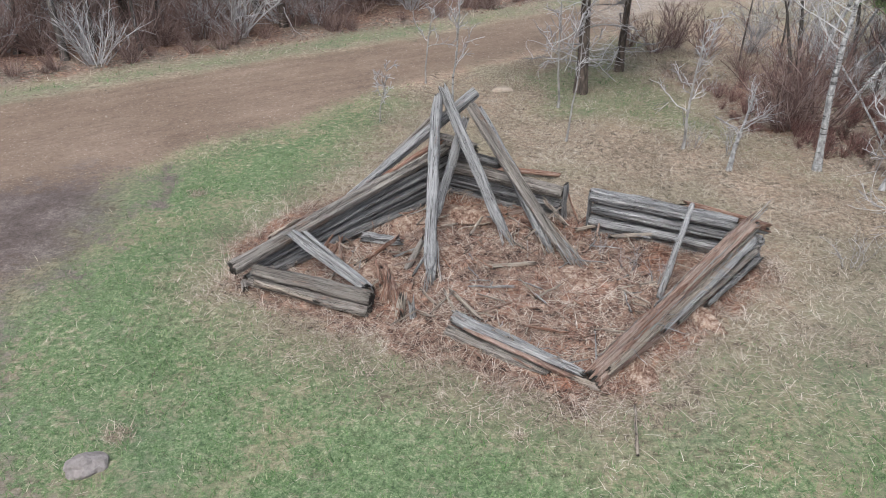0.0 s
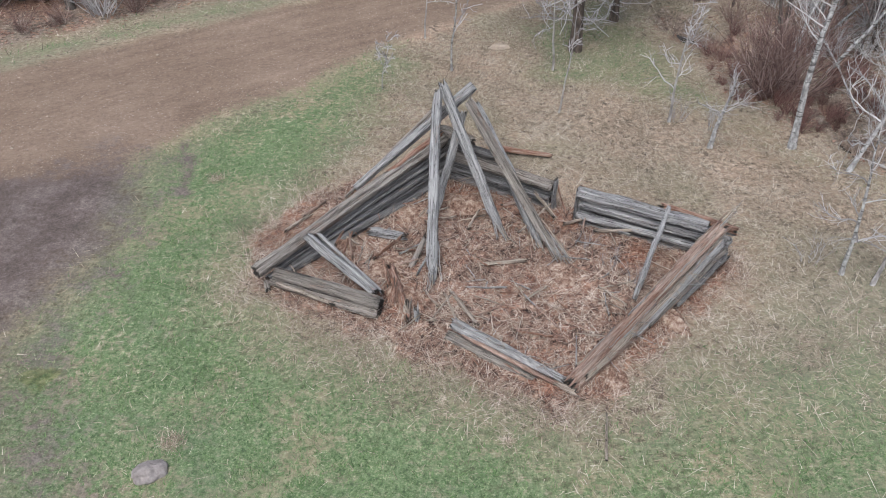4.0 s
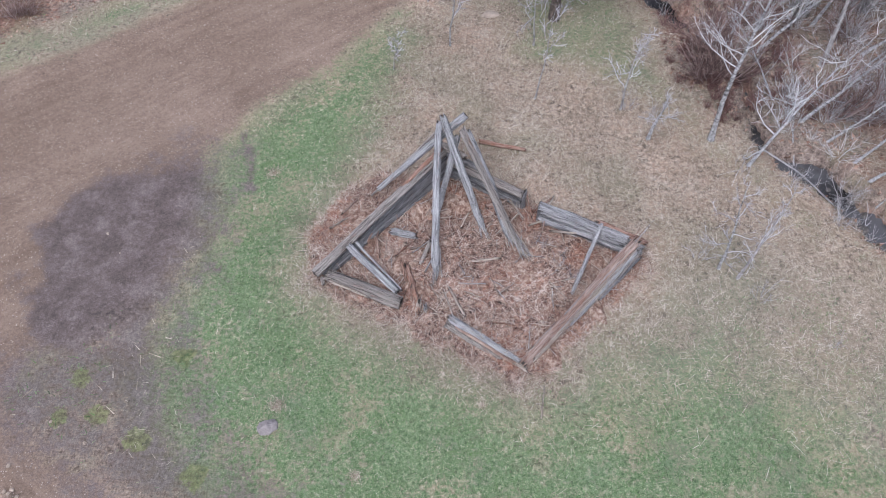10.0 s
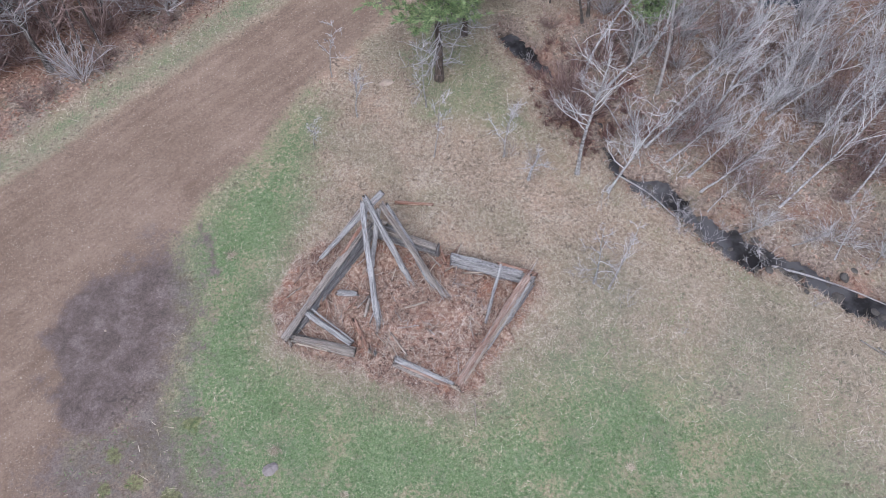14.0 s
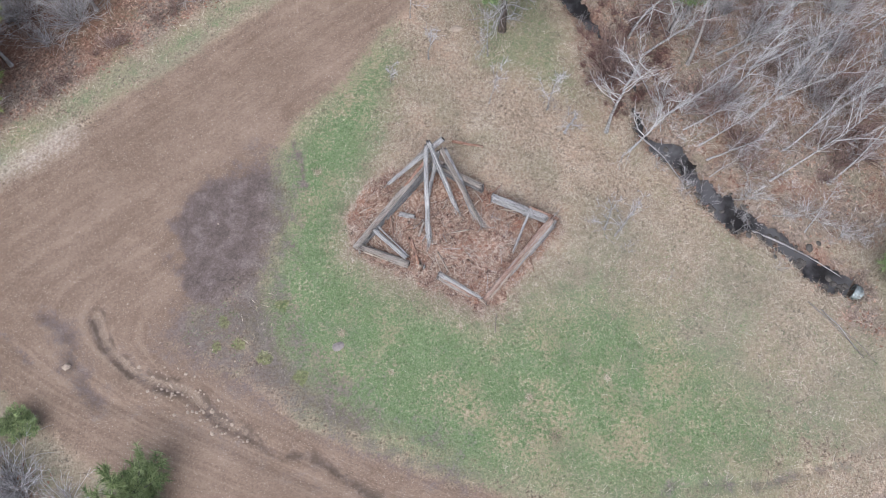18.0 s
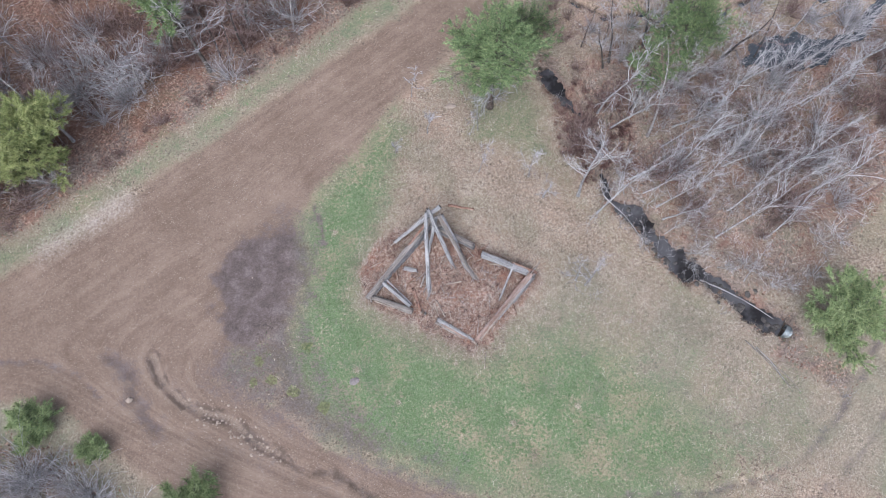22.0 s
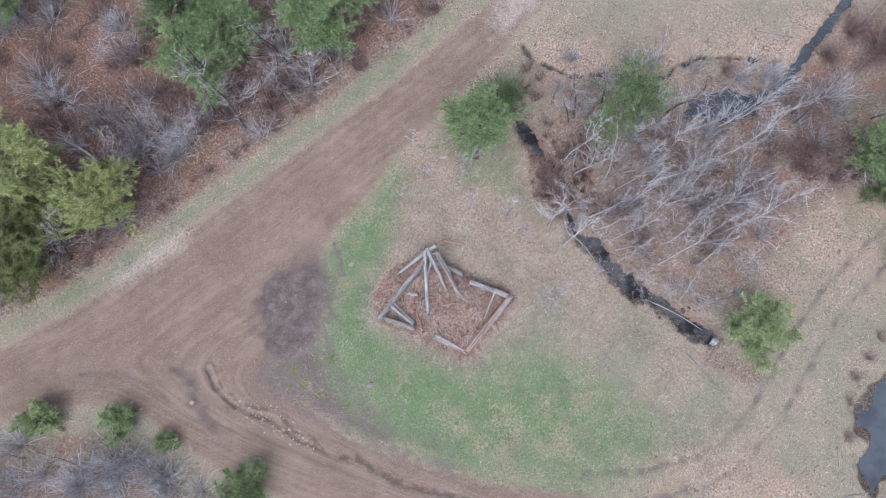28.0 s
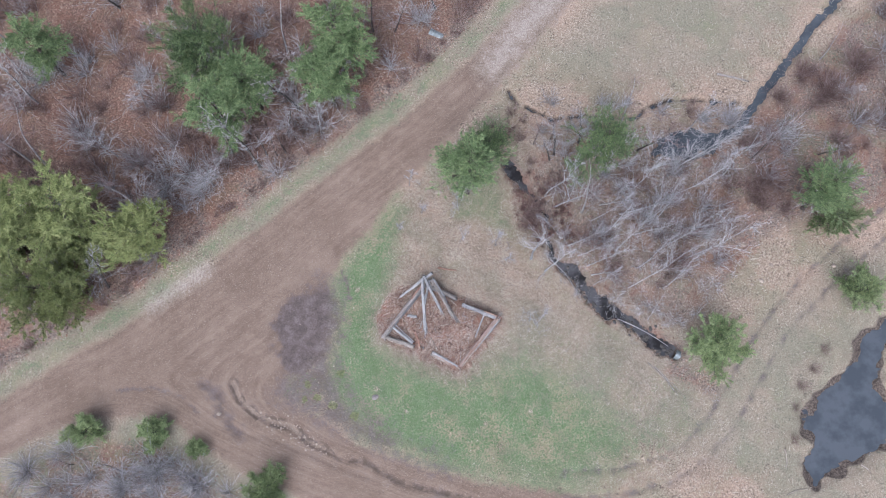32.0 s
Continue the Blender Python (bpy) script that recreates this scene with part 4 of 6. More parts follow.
# north-west wall: its logs have sunk at the western end and climb towards the northern one
w = wall_thing("dark grey log wall that climbs towards the leaning poles", -1.4, 1.5)
rounds(w, WEST, NORTH, (
    (1, 0.0, 0.99, 0.06, 0.10, 0.11, 0.12, -0.02, M_DARKWOOD, 0.03, ""),
    (2, 0.42, 1.0, 0.16, 0.28, 0.06, 0.115, -0.01, M_DARKWOOD, 0.08, ""),
    (3, 0.10, 1.0, 0.14, 0.47, 0.07, 0.12, 0.0, M_DARKWOOD, 0.05, ""),
    (4, 0.04, 1.01, 0.20, 0.68, 0.08, 0.12, 0.01, M_DARKWOOD, 0.05, ""),
    (5, -0.045, 1.0, 0.31, 0.88, 0.115, 0.11, 0.02, M_BROWN, 0.02, "long grey top log"),
    (6, 0.66, 0.97, 0.76, 0.97, 0.05, 0.07, 0.05, M_REDROT, 0.16, "split rotten red log")))

# north-east wall, the part beside the leaning poles, closed by an upright plank
STOP, GATE, CORNER = Vector((1.76, 1.92, 0)), Vector((2.13, 1.50, 0)), Vector((4.22, 0.47, 0))
w = wall_thing("short grey log wall ending at an upright door plank", 0.9, 2.4)
rounds(w, NORTH, STOP, (
    (11, -0.05, 1.0, 0.12, 0.08, 0.115, 0.11, 0.0, M_DARKWOOD, 0.02, ""),
    (12, -0.06, 0.99, 0.34, 0.30, 0.115, 0.115, 0.01, M_DARKWOOD, 0.02, ""),
    (13, -0.04, 1.0, 0.57, 0.53, 0.12, 0.115, 0.0, M_BROWN, 0.02, ""),
    (14, -0.06, 0.46, 0.80, 0.76, 0.11, 0.085, 0.02, M_DARKWOOD, 0.12, ""),
    (15, -0.05, 0.26, 1.0, 0.96, 0.10, 0.08, 0.0, M_BROWN, 0.12, "")))
door_plank(w, on(NORTH, STOP, 1.012, -0.03), STOP - NORTH, 0.72, 19)

# north-east wall, beyond the doorway
w = wall_thing("grey log wall of stacked rounds with rotten red top", 3.2, 1.0)
rounds(w, GATE, CORNER, (
    (21, 0.01, 0.98, 0.10, 0.04, 0.11, 0.11, 0.0, M_DARKWOOD, 0.02, ""),
    (22, 0.0, 1.02, 0.29, 0.25, 0.11, 0.115, 0.01, M_GREY, 0.02, ""),
    (23, 0.01, 1.05, 0.50, 0.45, 0.11, 0.115, 0.0, M_GREY, 0.03, ""),
    (24, -0.01, 0.90, 0.72, 0.67, 0.115, 0.12, -0.05, M_GREY, 0.03, "bleached grey top log"),
    (25, 0.58, 1.06, 0.80, 0.68, 0.05, 0.075, 0.05, M_REDROT, 0.14, "split rotten red top log"),
    (26, 0.84, 1.07, 0.60, 0.60, 0.05, 0.06, 0.07, M_GREY, 0.10, "")))
door_plank(w, on(GATE, CORNER, -0.012, 0.02), CORNER - GATE, 0.74, 29)
for seed, out, z in ((27, -0.02, 0.40), (28, 0.0, 0.16)):
    log_between("log", on(SOUTH, CORNER, 0.93, z, out), on(SOUTH, CORNER, 1.05, z, out), 0.09, 0.09, seed, M_GREY, w, "sawn grey log end")

# south-east wall: one rotten log leaning down to the southern corner, with grey slabs split off outside it
w = wall_thing("collapsed rotten red log wall split along its grain", 2.9, -1.0)
rounds(w, SOUTH, CORNER, (
    (31, 0.0, 0.95, 0.05, 0.10, 0.07, 0.10, 0.0, M_ROTTEN, 0.1, ""),
    (32, 0.0, 0.985, 0.15, 0.74, 0.085, 0.115, 0.05, M_ROTTEN, 0.18, "rotten red log with splintered grain"),
    (33, 0.06, 0.97, 0.12, 0.56, 0.06, 0.075, -0.03, M_PALE, 0.14, ""),
    (34, 0.34, 0.97, 0.18, 0.56, 0.035, 0.065, -0.09, M_GREY, 0.12, "grey slab split from the log"),
    (35, 0.44, 0.99, 0.14, 0.38, 0.04, 0.07, -0.09, M_BROWN, 0.12, "brown slab split from the log"),
    (36, 0.62, 1.0, 0.10, 0.22, 0.035, 0.06, -0.13, M_DARKWOOD, 0.12, "")))
rs = random.Random(77)
for i in range(72):
    s = rs.uniform(0.02, 0.88)
    z = 0.20 + 0.56 * s + rs.uniform(-0.10, 0.08)
    ln = rs.uniform(0.10, 0.30)
    o = rs.uniform(-0.07, 0.14)
    log_between("splinter", on(SOUTH, CORNER, s, z - 0.02, o), on(SOUTH, CORNER, s + ln, z + 0.58 * ln + rs.uniform(-0.03, 0.03), o + rs.uniform(-0.04, 0.04)), rs.uniform(0.008, 0.022), 0.005, 300 + i, rs.choice((M_ROTTEN, M_REDROT, M_PALE, M_GREY)), w, "", flat=0.4)

# south-west wall: two rounds at the western corner, then a gap, then a low end
FRONT, LOW = Vector((-1.02, -0.80, 0)), Vector((0.03, -1.22, 0))
w = wall_thing("two stacked brown logs of a low broken wall", -1.9, -0.4)
rounds(w, WEST, FRONT, (
    (41, 0.04, 0.99, 0.08, 0.08, 0.085, 0.10, -0.015, M_BROWN, 0.04, ""),
    (42, 0.07, 1.0, 0.25, 0.26, 0.095, 0.115, 0.02, M_BROWN, 0.02, "weathered upper log with a sawn end"),
    (44, 0.12, 0.62, 0.17, 0.10, 0.045, 0.04, -0.11, M_PALE, 0.16, "board split off the log")))
log_between("wedge", on(WEST, FRONT, 0.0, 0.05, -0.06), on(WEST, FRONT, 0.07, 0.05, -0.20), 0.07, 0.065, 43, M_BROWN, w, "short wooden block", flat=0.3)
w = wall_thing("low rotten logs sinking into the straw", 0.8, -1.8)
rounds(w, LOW, SOUTH, (
    (46, -0.02, 0.72, 0.09, 0.02, 0.095, 0.06, -0.10, M_BROWN, 0.10, ""),
    (47, 0.0, 0.93, 0.25, 0.11, 0.10, 0.055, 0.02, M_GREY, 0.12, "bleached grey upper log"),
    (48, 0.12, 0.88, 0.20, 0.08, 0.05, 0.045, -0.07, M_ROTTEN, 0.14, "red rotten side of the log"),
    (49, 0.84, 1.04, 0.05, 0.05, 0.045, 0.06, -0.04, M_PALE, 0.14, "")))
for i in range(26):
    s = rs.uniform(0.0, 0.8)
    o = rs.uniform(-0.05, 0.10)
    z = 0.33 - 0.16 * s
    log_between("splinter", on(LOW, SOUTH, s, z, o), on(LOW, SOUTH, s + rs.uniform(-0.08, 0.10), z + rs.uniform(0.0, 0.08), o + rs.gauss(0, 0.06)), rs.uniform(0.006, 0.014), 0.004, 390 + i, rs.choice((M_PALE, M_GREY)), w, "", flat=0.3)

# poles that lean together over the northern corner
POLES = "leaning roof poles"
for seed, p, q, r0, r1, mat, label, bow in (
    (51, (-0.25, -0.15, 0.04), (-0.19, 3.13, 1.68), 0.10, 0.095, M_GREY, "long pale grey pole leaning on the wall corner", 0.05),
    (52, (0.90, 1.08, 0.06), (-0.12, 3.22, 1.80), 0.10, 0.10, M_GREY, "pale grey pole crossing over the other roof poles", 0.02),
    (53, (1.78, 0.47, 0.03), (0.34, 3.02, 1.56), 0.09, 0.11, M_BROWN, "brown splintered pole leaning into the ruin", 0.03),
    (54, (1.50, 0.80, 0.04), (0.44, 3.04, 1.50), 0.095, 0.11, M_GREY, "cracked grey pole beside another leaning pole", -0.03),
    (55, (-0.30, 1.55, 0.04), (0.24, 3.05, 1.32), 0.08, 0.08, M_GREY, "short grey pole propped under the roof poles", 0.0),
):
    log_between("roof_pole", p, q, r0, r1, seed, mat, None, label, "log", POLES, bow=bow, jag=0.14, rough=2.1, foot=0.5)
    # long splinters at the broken foot
    p, d = Vector(p), (Vector(q) - Vector(p)).normalized()
    for k in range(9 if seed < 55 else 3):
        o = Vector((rs.gauss(0, 0.05), rs.gauss(0, 0.05), 0))
        log_between("splinter", p + d * rs.uniform(-0.22, 0.05) + o * 1.6 + Vector((0, 0, 0.06)), p + d * rs.uniform(0.4, 0.85) + o * 0.7, rs.uniform(0.008, 0.02), rs.uniform(0.01, 0.022), 900 + seed * 10 + k, rs.choice((M_GREY, M_PALE, mat)), None, "long splinter split from the foot of a pole", "splinter", "splinters in the ruin", flat=0.45, jag=0.05)
log_between("ridge_log", (-1.66, 2.36, 0.22), (0.42, 3.36, 1.70), 0.07, 0.105, 56, M_GREY, None, "round grey ridge log with a sawn end", "log", POLES)
log_between("roof_pole", (-1.82, 2.26, 0.10), (-0.20, 3.18, 1.42), 0.035, 0.05, 57, M_BROWN, None, "thin split pole outside the log wall", "log", POLES, flat=0.4)
log_between("fallen_log", (-2.22, 0.48, 0.55), (-1.10, -0.58, 0.30), 0.075, 0.065, 59, M_GREY, None, "flat grey log lying across two walls", "log", flat=-0.35, jag=0.08, rough=1.7)
log_between("fallen_pole", (-2.06, 0.60, 0.50), (-1.02, -0.50, 0.24), 0.045, 0.035, 58, M_GREY, None, "thin grey half of a split log across two walls", "log", flat=0.2, jag=0.1, rough=1.7)
log_between("fallen_pole", (2.72, -0.52, 0.10), (3.44, 0.90, 0.80), 0.06, 0.065, 60, M_GREY, None, "grey plank leaning on the log wall", "log", flat=0.25, jag=0.08, rough=1.6)
log_between("fallen_log", (-1.30, 1.18, 0.14), (-0.76, 1.05, 0.13), 0.085, 0.07, 61, M_GREY, None, "short split grey log on the rotten floor", "log", jag=0.16, flat=-0.3, rough=1.8)
log_between("fallen_log", (0.50, 0.36, 0.10), (1.20, 0.44, 0.10), 0.028, 0.033, 62, M_PALE, None, "bare pale stick on the rotten floor", "log", jag=0.1)
log_between("fallen_log", (1.95, 3.76, 0.06), (0.80, 4.02, 0.10), 0.045, 0.065, 63, M_REDROT, None, "rotten red log in the grass behind the ruin", "log", jag=0.1)
log_between("fallen_log", (-0.92, 0.22, 0.13), (-0.64, -0.92, 0.14), 0.085, 0.06, 69, M_REDROT, None, "crumbling red rotten log on the floor of the ruin", "log", jag=0.3, rough=2.4)
log_between("fallen_log", (0.02, -0.32, 0.10), (0.36, -1.10, 0.16), 0.04, 0.035, 70, M_PALE, None, "thin weathered pole on the floor of the ruin", "log", jag=0.2, rough=2.0)
log_between("fallen_log", (-0.62, 0.30, 0.06), (-0.40, 0.78, 0.28), 0.06, 0.05, 76, M_BROWN, None, "rotten brown log leaning at the foot of a pole", "log", jag=0.2, rough=2.0)
log_between("broken_post", (-0.66, -0.92, 0.0), (-0.62, -0.84, 0.30), 0.065, 0.055, 64, M_PALE, None, "splintered grey post stub", "post", jag=0.2, rough=2.0)
log_between("broken_post", (-0.48, -0.93, 0.0), (-0.50, -0.88, 0.26), 0.05, 0.045, 65, M_GREY, None, "splintered pale post stub", "post", jag=0.2, rough=2.0)
log_between("broken_post", (-0.86, -0.55, 0.0), (-0.82, -0.46, 0.34), 0.09, 0.045, 66, M_REDROT, None, "rotten red post stub", "post", jag=0.3, rough=2.4)
log_between("branch", (1.86, -3.42, 0.03), (1.96, -2.72, 0.10), 0.022, 0.015, 67, M_PALE, None, "straight dry stick at the southern corner", "branch")
log_between("branch", (1.12, 1.05, 0.20), (1.66, 1.42, 0.52), 0.02, 0.018, 68, M_PALE, None, "thin pale stick across the poles", "branch")


BOARDS = ((1.9, 1.3, 20, 0.6, M_PALE), (2.15, 1.1, 70, 0.5, M_ROTTEN), (1.75, 1.5, 130, 0.45, M_PALE), (1.5, 0.9, 45, 0.4, M_ROTTEN), (2.4, 1.15, -15, 0.7, M_PALE), (1.95, 1.55, 100, 0.55, M_REDROT), (-0.6, -0.6, 80, 0.5, M_REDROT), (-0.95, -0.2, 100, 0.45, M_REDROT), (-0.5, 0.05, 60, 0.5, M_GREY), (-0.2, -0.6, 120, 0.4, M_PALE), (0.1, -1.05, 110, 0.55, M_PALE), (-1.2, 0.5, 30, 0.5, M_REDROT), (0.9, 1.9, 10, 0.5, M_ROTTEN), (0.3, 1.3, 60, 0.4, M_PALE), (-1.85, 0.85, 65, 0.55, M_REDROT), (-1.7, 0.62, 80, 0.6, M_REDROT), (-1.55, 0.5, 100, 0.5, M_ROTTEN), (-2.75, 1.35, 15, 0.45, M_PALE), (-2.5, 1.75, 50, 0.5, M_ROTTEN), (2.05, 1.75, 35, 0.5, M_REDROT), (2.2, 1.5, 60, 0.55, M_PALE))
for i, (x, y, a, ln, mat) in enumerate(BOARDS):
    z, u = ground_z(x, y) + 0.05, radians(a)
    log_between("broken_board", (x, y, z), (x + ln * math.cos(u), y + ln * math.sin(u), z + 0.03 + 0.11 * (i % 3)), 0.045, 0.035, 800 + i, mat, None, "crumbling red board lying on the floor of the ruin" if mat is M_REDROT else "broken weathered board lying on the floor of the ruin", "board", "broken boards", flat=0.55, jag=0.14, rough=2.2)


# crumbled heaps and strewn boards inside the walls
def mound(x, y, sx, sy, sz, seed):
    n, verts, faces = 18, [], []
    for j in range(n + 1):
        for i in range(n + 1):
            u, v = 2 * i / n - 1, 2 * j / n - 1
            q = max(0.0, 1 - (u * u + v * v) * (1 + 0.5 * noise.noise(Vector((u * 2, v * 2, seed)))))
            z = sz * q * (1 + 0.7 * noise.noise(Vector((u * 3.3, v * 3.3, seed + 4))) + 0.4 * noise.noise(Vector((u * 9, v * 9, seed)))) - 0.03
            verts.append((u * sx, v * sy, z))
    for j in range(n):
        for i in range(n):
            k = j * (n + 1) + i
            faces.append((k, k + 1, k + n + 2, k + n + 1))
    thing("mound", pose(x, y, ground_z(x, y), 0, 0, 37 * seed), "low mound of crumbling red rotten wood", "mound", "mounds in the ruin", me=mesh_of("mound", verts, faces, [M_MOUND], smooth=True))


for k, (x, y, sx, sy, sz) in enumerate(((-0.95, 0.35, 0.4, 0.3, 0.13), (-0.72, -0.35, 0.28, 0.45, 0.15), (-1.75, 0.95, 0.4, 0.28, 0.14), (1.75, 0.15, 0.5, 0.32, 0.08), (0.35, 2.1, 0.6, 0.4, 0.1), (-0.5, 1.9, 0.5, 0.45, 0.09), (1.6, 1.3, 0.5, 0.3, 0.1), (3.15, -0.75, 0.6, 0.22, 0.12), (-2.05, 1.75, 0.7, 0.4, 0.10), (3.5, 0.45, 0.4, 0.3, 0.1), (0.5, -1.3, 0.5, 0.3, 0.08), (2.2, -1.9, 0.5, 0.25, 0.1), (-0.1, 0.7, 0.4, 0.4, 0.09))):
    mound(x, y, sx, sy, sz, k + 1)
for i in range(260):
    x, y = rs.uniform(-2.6, 4.1), rs.uniform(-2.3, 2.9)
    if inside(np.array([x]), np.array([y]), CABIN)[0] < 0.12:
        continue
    a, ln = rs.uniform(0, 6.283), rs.uniform(0.16, 0.62)
    z = ground_z(x, y) + rs.uniform(0.02, 0.09)
    log_between("board_scrap", (x, y, z), (x + ln * math.cos(a), y + ln * math.sin(a), z + rs.uniform(-0.03, 0.08)), rs.uniform(0.008, 0.024), rs.uniform(0.005, 0.018), 500 + i, rs.choice((M_PALE, M_ROTTEN, M_PALE, M_REDROT, M_GREY)), None, "splintered scrap of weathered board on the rotten floor", "board", "boards in the ruin", flat=0.45, jag=0.06)


# splinters standing at the feet of the leaning poles, and tangled dry stalks on the rotten wall
for i in range(80):
    if i < 34:
        cx, cy, z0 = rs.choice(((-0.24, 0.0), (1.0, 1.0), (1.72, 0.6), (-0.62, -0.82))) + (0.02,)
        p = Vector((cx + rs.gauss(0, 0.1), cy + rs.gauss(0, 0.12), z0))
        q = p + Vector((rs.gauss(0, 0.1), rs.uniform(0.02, 0.25), rs.uniform(0.12, 0.34)))
    else:
        s = rs.uniform(0.1, 0.95)
        p = on(SOUTH, CORNER, s, 0.16 + 0.52 * s, rs.uniform(-0.12, 0.1))
        q = p + Vector((rs.gauss(0.1, 0.16), rs.gauss(-0.1, 0.16), rs.uniform(-0.16, 0.1)))
    log_between("splinter", p, q, rs.uniform(0.006, 0.014), 0.004, 700 + i, rs.choice((M_GREY, M_PALE, M_PALE, M_ROTTEN)), None, "upright splinter broken off a weathered log" if i < 34 else "dry stalk caught on the rotten log", "splinter", "splinters in the ruin", flat=0.3)


# ---- trees and brush ----
def tubes(runs):
    """Tapered tubes: runs of (points, radii, sides)."""
    verts, faces = [], []
    for pts, radii, n in runs:
        start, prev = len(verts), None
        for k, p in enumerate(pts):
            d = (pts[min(k + 1, len(pts) - 1)] - pts[max(k - 1, 0)])
            d = d.normalized() if d.length > 1e-6 else Vector((0, 0, 1))
            u = d.orthogonal().normalized() if prev is None else (prev - d * prev.dot(d))
            u = u.normalized() if u.length > 1e-4 else d.orthogonal().normalized()
            prev = u
            w = d.cross(u)
            for a in range(n):
                t = 2 * math.pi * a / n
                verts.append(p + (u * math.cos(t) + w * math.sin(t)) * radii[k])
        for k in range(len(pts) - 1):
            for a in range(n):
                b = (a + 1) % n
                i = start + k * n
                faces.append((i + a, i + b, i + n + b, i + n + a))
    return np.array([tuple(v) for v in verts], np.float32), np.array(faces, np.int32)


def wander(r, p, d, length, steps, wild, lift=0.0):
    pts = [p.copy()]
    for _ in range(steps):
        d = (d + Vector((r.gauss(0, wild), r.gauss(0, wild), r.gauss(0, wild) + lift))).normalized()
        pts.append(pts[-1] + d * (length / steps))
    return pts, d


def shrink(r0, r1, n):
    return [r0 + (r1 - r0) * k / (n - 1) for k in range(n)]


def bare_tree(seed, tall, girth, lean=(0, 0), limbs=14, spread=0.9, first=0.3, twig=0.008, fork=(4, 7), rise=(0.25, 0.9), along_trunk=0.0, curl=1.0):
    """Trunk mesh data and crown mesh data of a leafless tree."""
    r = random.Random(seed)
    up = Vector((lean[0], lean[1], 1)).normalized()
    pts, _ = wander(r, Vector((0, 0, -0.08)), up, tall, 11, 0.06, 0.02)
    trunk = [(pts, [girth * (1.35 if k == 0 else 1) * (1 - 0.85 * k / 11) for k in range(12)], 8)]
    crown = []
    for i in range(limbs):
        s = first + (0.97 - first) * (i + r.random()) / limbs
        k = min(int(s * 11), 10)
        p = pts[k].lerp(pts[k + 1], s * 11 - k)
        a = r.uniform(0, 6.283)
        d = (Vector((math.cos(a), math.sin(a), r.uniform(*rise))).normalized() + up * along_trunk).normalized()
        ln = spread * tall * 0.36 * (1.15 - 0.75 * s) * r.uniform(0.6, 1.3)
        lp, _ = wander(r, p, d, ln, 6, 0.22 * curl, 0.06 * curl)
        rad = min(girth * 0.42, 0.02) * (1.1 - 0.7 * s)
        crown.append((lp, shrink(rad, twig, 7), 4))
        for _ in range(r.randint(*fork)):
            j = r.randint(1, 5)
            bd = ((lp[j + 1] - lp[j]).normalized() + Vector((r.gauss(0, 0.6), r.gauss(0, 0.6), r.gauss(0.15, 0.5))) * (0.4 + 0.6 * curl)).normalized()
            bp, _ = wander(r, lp[j], bd, ln * r.uniform(0.3, 0.65), 4, 0.25 * curl, 0.05 * curl)
            crown.append((bp, shrink(max(rad * 0.35, twig), twig * 0.7, 5), 3))
            for _ in range(2):
                m = r.randint(1, 3)
                td = ((bp[m + 1] - bp[m]).normalized() + Vector((r.gauss(0, 0.6), r.gauss(0, 0.6), r.gauss(0.1, 0.5)))).normalized()
                tp, _ = wander(r, bp[m], td, ln * r.uniform(0.15, 0.35), 3, 0.25)
                crown.append((tp, shrink(twig * 0.8, twig * 0.45, 4), 3))
    return tubes(trunk), tubes(crown)


def tree_thing(seed, x, y, tall, girth, bark, twigs, label, category="tree", group="bare trees", turn=0.0, **shape):
    (tv, tf), (cv, cf) = bare_tree(seed, tall, girth, **shape)
    t = thing("bare_tree", pose(x, y, ground_z(x, y), 0, 0, turn), label, category, group)
    part("trunk", mesh_of("trunk", tv, tf, [bark], smooth=True), t)
    part("crown", mesh_of("crown", cv, cf, [twigs]), t, "leafless branches and twigs", kind="stuff")
    return t


def tuft(r, p, d, size, count):
    """A brush of needles round a shoot, as triangles."""
    v = []
    for _ in range(count):
        q = (d * r.uniform(0.2, 1.0) + Vector((r.gauss(0, 0.62), r.gauss(0, 0.62), r.gauss(0.1, 0.5)))).normalized()
        b = p + d * (r.uniform(-0.5, 0.5) * size)
        s = q.orthogonal().normalized() * (size * 0.05)
        e = b + q * (size * r.uniform(0.6, 1.1))
        v += [b - s, b + s, e]
    return v


